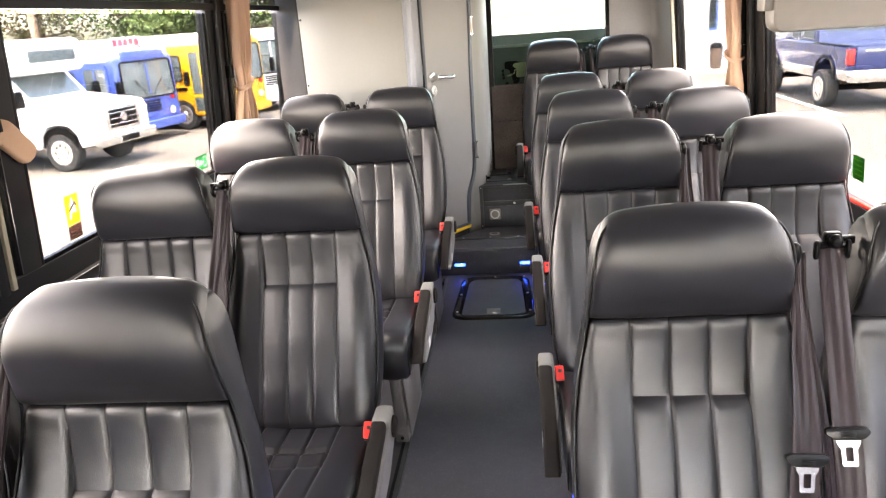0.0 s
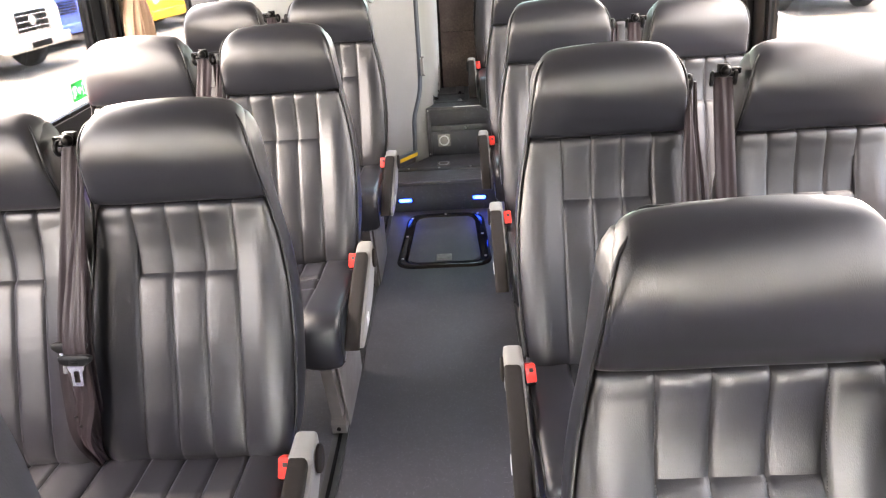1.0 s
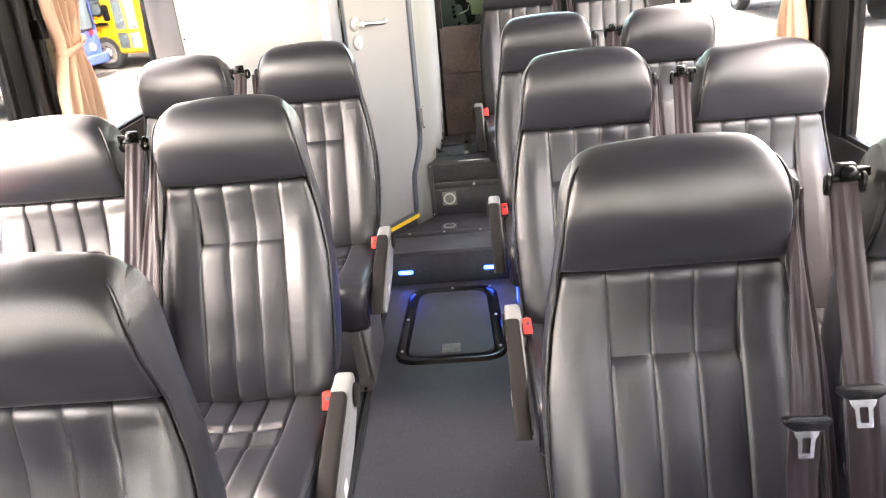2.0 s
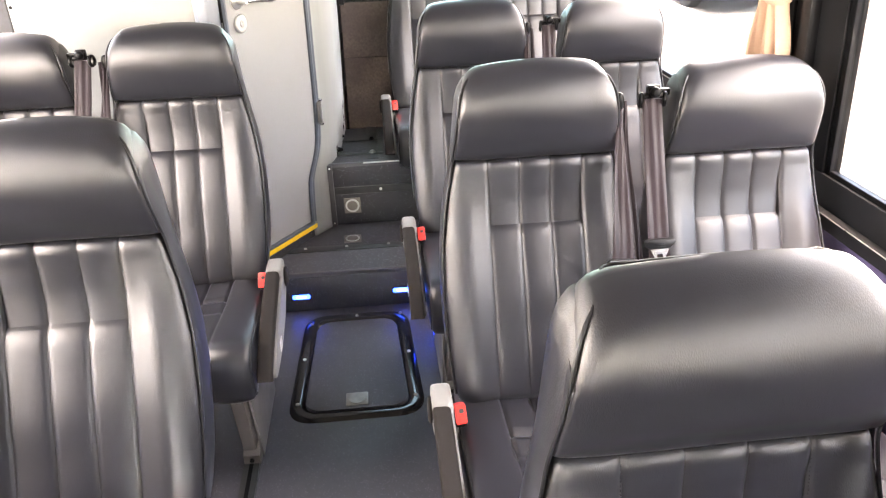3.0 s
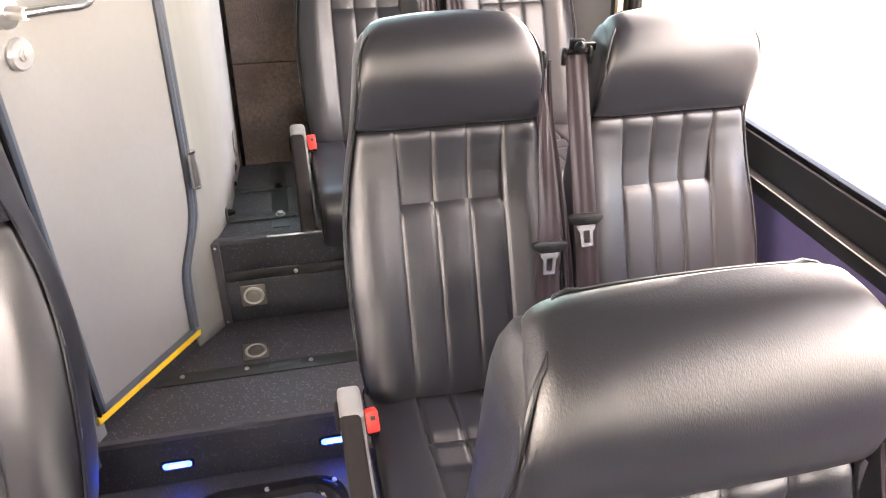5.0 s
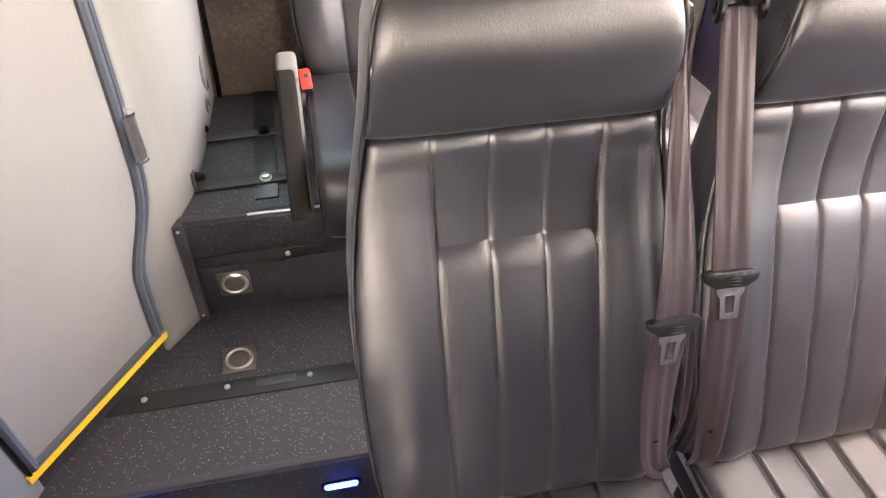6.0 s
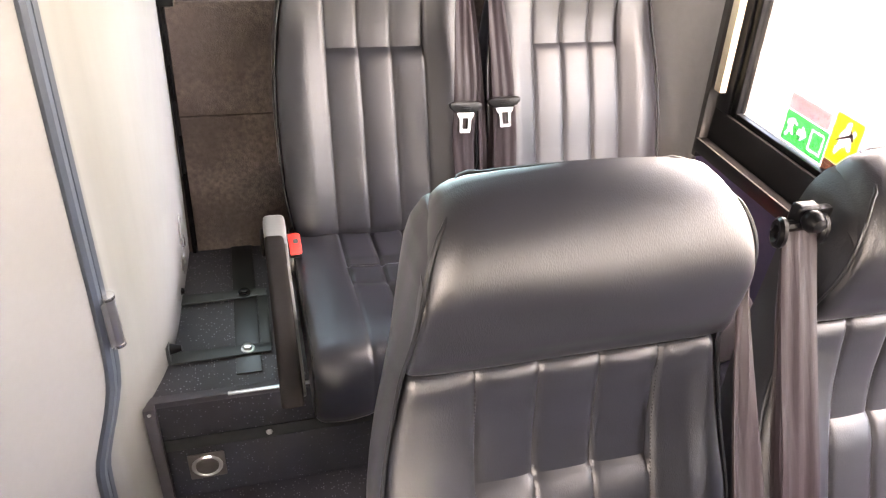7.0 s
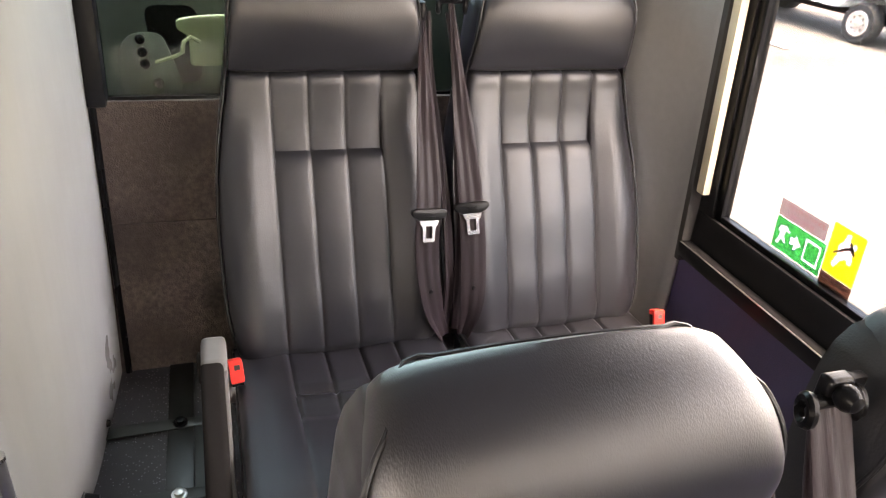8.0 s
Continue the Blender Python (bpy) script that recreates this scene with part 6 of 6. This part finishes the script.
def pickup(label, paint, m, r, lift, lower):
    """A crew-cab pickup; x points ahead, the rear axle is at x = 0."""
    ob = thing("pickup_truck", label, "pickup", "parked pickups")
    z = lift
    body = [(-1.15, z + 0.30), (-0.62, z + 0.26), (-0.50, z + 0.52), (0.0, z + 0.70), (0.50, z + 0.52), (0.62, z + 0.24), (2.95, z + 0.24), (3.05, z + 0.52), (3.55, z + 0.70), (4.05, z + 0.52), (4.15, z + 0.28), (4.55, z + 0.32), (4.60, z + 0.80), (4.45, z + 0.98), (3.0, z + 1.06), (-1.18, z + 1.02)]
    part("body", extrude(body, 1.94, "xz", -0.97, 0.05, segs=3), paint, ob)
    part("two_tone_band", box(0.66, 2.9, -0.982, 0.982, z + 0.24, z + 0.47, 0.02), lower, ob, "pale lower body band")
    part("rear_band", box(-1.175, -0.66, -0.982, 0.982, z + 0.28, z + 0.50, 0.02), lower, ob)
    cab = [(0.75, z + 1.0), (3.05, z + 1.05), (2.45, z + 1.55), (2.1, z + 1.62), (1.05, z + 1.62), (0.85, z + 1.50)]
    part("cab", extrude(cab, 1.70, "xz", -0.85, 0.06, segs=3), paint, ob)
    for s in (-1, 1):
        part("side_window", extrude(rounded([(1.0, z + 1.10), (1.85, z + 1.10), (1.85, z + 1.52), (1.05, z + 1.50)], 0.05, 3), s * 0.02, "xz", s * 0.845, 0.004), CAR_GLASS, ob)
        part("side_window", extrude(rounded([(1.93, z + 1.10), (2.78, z + 1.10), (2.38, z + 1.50), (1.93, z + 1.52)], 0.05, 3), s * 0.02, "xz", s * 0.845, 0.004), CAR_GLASS, ob)
        part("tail_lamp", box(-1.20, -1.05, s * 0.90 - 0.075, s * 0.90 + 0.075, z + 0.62, z + 0.95, 0.02), RED_LENS, ob, "red tail lamp")
        part("bed_rail", box(-1.15, 0.75, s * 0.92 - 0.05, s * 0.92 + 0.05, z + 1.0, z + 1.045, 0.015), BLACK, ob)
        for x in (0.0, 3.55):
            wheel(ob, x, s * (0.86 if lift < 0.4 else 0.93), r, 0.30, s)
            part("wheel_flare", tube([(x + 0.52 * math.cos(a), s * 0.97, z + 0.30 + 0.46 * math.sin(a)) for a in np.linspace(0.1, math.pi - 0.1, 9)], 0.05, 6, flat=0.6), BLACK if lift > 0.4 else paint, ob)
    part("rear_window", box(0.80, 0.83, -0.70, 0.70, z + 1.12, z + 1.50, 0.02), CAR_GLASS, ob)
    part("tailgate", box(-1.20, -1.15, -0.80, 0.80, z + 0.52, z + 1.0, 0.02), paint, ob)
    part("tailgate_badge", box(-1.208, -1.198, 0.25, 0.62, z + 0.88, z + 0.93, 0.003), CAR_CHROME, ob)
    part("rear_bumper", box(-1.32, -1.12, -0.95, 0.95, z + 0.24, z + 0.44, 0.03, 3), CAR_CHROME, ob)
    part("plate", box(-1.33, -1.318, -0.16, 0.16, z + 0.28, z + 0.42, 0.004), WHITE_FILM, ob, "pale number plate with bars")
    part("plate_bar", box(-1.334, -1.329, -0.11, 0.11, z + 0.32, z + 0.37, 0.002), DARK_PRINT, ob)
    part("chassis", box(-1.0, 4.2, -0.40, 0.40, z + 0.05, z + 0.28, 0.02), BLACK, ob)
    for x in (0.0, 3.55):
        part("axle", tube([(x, -0.85, r), (x, 0, r), (x, 0.85, r)], 0.07, 8), BLACK, ob)
        part("shock", tube([(x + 0.15, 0.5, r), (x + 0.05, 0.45, z + 0.4)], 0.035, 6), BUS_YELLOW if lift > 0.4 else BLACK, ob)
    ob.matrix_basis = m
    return ob


shuttle(pose(-9.56, 15.75, GROUND, 0, 0, -9))
plain_bus("blue flat-fronted bus with white roof, parked in the yard", BLUE_PAINT, 8.0, 2.3, 2.52, pose(-9.57, 18.92, GROUND, 0, 0, -14))
plain_bus("yellow school bus with white roof, parked in the yard", BUS_YELLOW, 9.0, 2.3, 2.75, pose(-7.90, 21.57, GROUND, 0, 0, -14), axle=-1.45)
plain_bus("white coach with dark windscreen, parked in the yard", WHITE_PAINT, 9.0, 2.4, 2.75, pose(-8.0, 24.7, GROUND, 0, 0, -35))
pickup("lifted navy blue pickup with pale lower band", NAVY_PAINT, pose(8.40, 18.05, GROUND, 0, 0, 90), 0.44, 0.42, CAR_CHROME)
pickup("white pickup truck parked in the yard", WHITE_PAINT, pose(13.3, 15.1, GROUND, 0, 0, 95), 0.38, 0.34, WHITE_PAINT)

sign = thing("roof_sign", "white board with red print on a bus roof", "sign")
part("board", box(-0.8, 0.8, -0.03, 0.03, 0.0, 0.45, 0.01), WHITE_FILM, sign)
for k in range(5):
    part("print_bar", box(-0.70 + 0.29 * k, -0.48 + 0.29 * k, -0.045, -0.030, 0.08, 0.36, 0.005), RED_FILM, sign)
part("foot_rail", box(-0.75, 0.75, -0.08, 0.08, -0.02, 0.03, 0.01), BLACK, sign)
sign.matrix_basis = pose(-10.05, 19.08, 1.36, 0, 0, -10) @ Matrix.Scale(0.58, 4)

for y0, y1, x in ((16.3, 21.6, 7.22), (14.5, 24.0, 10.3)):
    line = solid("ground_line", box(x - 0.06, x + 0.06, y0, y1, GROUND + 0.02, GROUND + 0.045, 0.0), WHITE_FILM, "worn white parking line on the yard", "parking line")

# service building across the yard
bld = thing("service_building", "white service building with blue and red fascia and columns", "building")
part("wall", box(4.0, 22.0, 33.0, 40.0, GROUND, 3.4, 0.05), CONCRETE, bld)
part("roof", box(3.4, 22.6, 28.05, 40.5, 3.4, 3.7, 0.05), CONCRETE, bld)
part("fascia", box(3.4, 22.6, 28.5, 28.62, 2.55, 3.55, 0.03), PANEL_BLUE, bld, "blue fascia panel")
part("fascia_stripe", box(3.4, 22.6, 28.46, 28.52, 2.30, 2.56, 0.02), PANEL_RED, bld, "red fascia stripe")
part("kerb", box(3.6, 22.0, 27.9, 33.0, GROUND, GROUND + 0.15, 0.03), CONCRETE, bld)
for x in (6.38, 10.8, 15.2, 19.6):
    part("column", box(x, x + 0.95, 28.15, 29.0, GROUND, 3.4, 0.03), CONCRETE, bld)
for x in (7.6, 11.8, 14.0, 17.5):
    win = part("window", box(x, x + 1.3, 32.92, 33.02, 0.2, 2.2, 0.02), PANEL_BLUE, bld)
    part("window_pane", box(x + 0.08, x + 1.22, 32.90, 32.925, 0.3, 2.1, 0.01), CAR_GLASS, win)
for x in (9.5, 16.0):
    part("door", box(x, x + 1.0, 32.92, 33.02, GROUND + 0.15, 1.1, 0.02), PANEL_BLUE, bld)
binn = thing("litter_bin", "brown litter bin on the kerb", "bin")
part("body", lathe([(0.18, 0.0), (0.19, 0.05), (0.205, 0.74), (0.20, 0.77)], Matrix.Identity(4), 20), BIN_BROWN, binn)
part("lid", lathe([(0.215, 0.75), (0.215, 0.80), (0.17, 0.90), (0.08, 0.93)], Matrix.Identity(4), 20), BLACK, binn)
binn.location = (7.62, 28.12, GROUND + 0.15)


def tree(label, seed, height, spread, leaf, conifer=False):
    """Tapered trunk with limbs and a crown of many small leaf clumps."""
    rnd = random.Random(seed)
    ob = thing("tree", label, "tree", "trees behind the yard")
    trunk = tube([(0, 0, 0), (0.1, 0.05, height * 0.3), (-0.05, 0.1, height * 0.65), (0.05, 0, height * 0.95)], [0.30, 0.22, 0.13, 0.03], 8)
    tips = []
    for k in range(26):
        h = height * (0.08 + 0.86 * k / 26)
        a = k * 2.4 + rnd.random()
        reach = spread * ((1 - (h / height)) * 1.1 + 0.12) if conifer else spread * math.sin(math.pi * min(0.98, max(0.12, (h / height - 0.12) / 0.9))) * (0.7 + 0.5 * rnd.random())
        end = (reach * math.cos(a), reach * math.sin(a), h + (-0.3 if conifer else 0.6) * reach * 0.4)
        mid = (end[0] * 0.5, end[1] * 0.5, h + 0.15)
        trunk = tube([(0, 0, h), mid, end], [0.07, 0.05, 0.015], 5, trunk)
        for t in (0.45, 0.7, 0.95, 1.05):
            tips.append((end[0] * t, end[1] * t, h + (end[2] - h) * t, reach * 0.22 + 0.35))
    part("trunk", trunk, BARK, ob)
    verts, faces = [], []
    for x, y, z, r in tips:
        for _ in range(95):
            d = Vector((rnd.gauss(0, 1), rnd.gauss(0, 1), rnd.gauss(0, 0.8))) * r * 0.62
            c = Vector((x, y, z)) + d
            a = Vector((rnd.gauss(0, 1), rnd.gauss(0, 1), rnd.gauss(0, 1))).normalized() * (0.06 + 0.08 * rnd.random())
            e = a.orthogonal().normalized() * (0.04 + 0.05 * rnd.random())
            n = len(verts)
            verts += [tuple(c - a), tuple(c + e), tuple(c + a), tuple(c - e)]
            faces.append((n, n + 1, n + 2, n + 3))
    me = bpy.data.meshes.new("crown")
    me.from_pydata(verts, [], faces)
    me.materials.append(leaf)
    crown = new("crown", me)
    crown.parent = ob
    return ob


green = tree("broad green tree at the edge of the yard", 3, 9.5, 3.2, LEAF)
tall = tree("tall dark green conifer at the edge of the yard", 5, 13.0, 3.0, LEAF, True)
pale = tree("pale yellowing tree at the edge of the yard", 9, 8.5, 2.8, LEAF_PALE)
rnd = random.Random(12)
first = {0: True, 1: True, 2: True}
for k, (x, y, kind) in enumerate([(-33, 40, 2), (-26, 40, 2), (-15.6, 33.5, 0), (-16.8, 34, 1), (-15.2, 31.5, 0), (-13.2, 33, 0), (-11.4, 32, 1), (-9.4, 33, 0), (-7.4, 34, 0), (-36, 46, 1), (-24, 52, 2),
                                  (26, 44, 0), (30, 38, 1), (34, 30, 0), (-40, 30, 0), (-38, 20, 1), (-37, 8, 0), (36, 12, 1)]):
    src = (green, tall, pale)[kind]
    m = pose(x, y, GROUND, 0, 0, rnd.uniform(0, 360))
    if first[kind]:
        src.matrix_basis = m
        first[kind] = False
    else:
        copy_thing(src, m)
for x, y in ((-22.0, 33.3), (-15.0, 33.6)):
    pole = thing("utility_pole", "weathered wooden utility pole behind the buses", "pole")
    part("shaft", tube([(0, 0, 0), (0, 0, 11)], [0.20, 0.14], 10), POLE_WOOD, pole)
    part("crossarm", box(-1.1, 1.1, -0.06, 0.06, 9.6, 9.75, 0.01), POLE_WOOD, pole)
    pole.location = (x, y, GROUND)
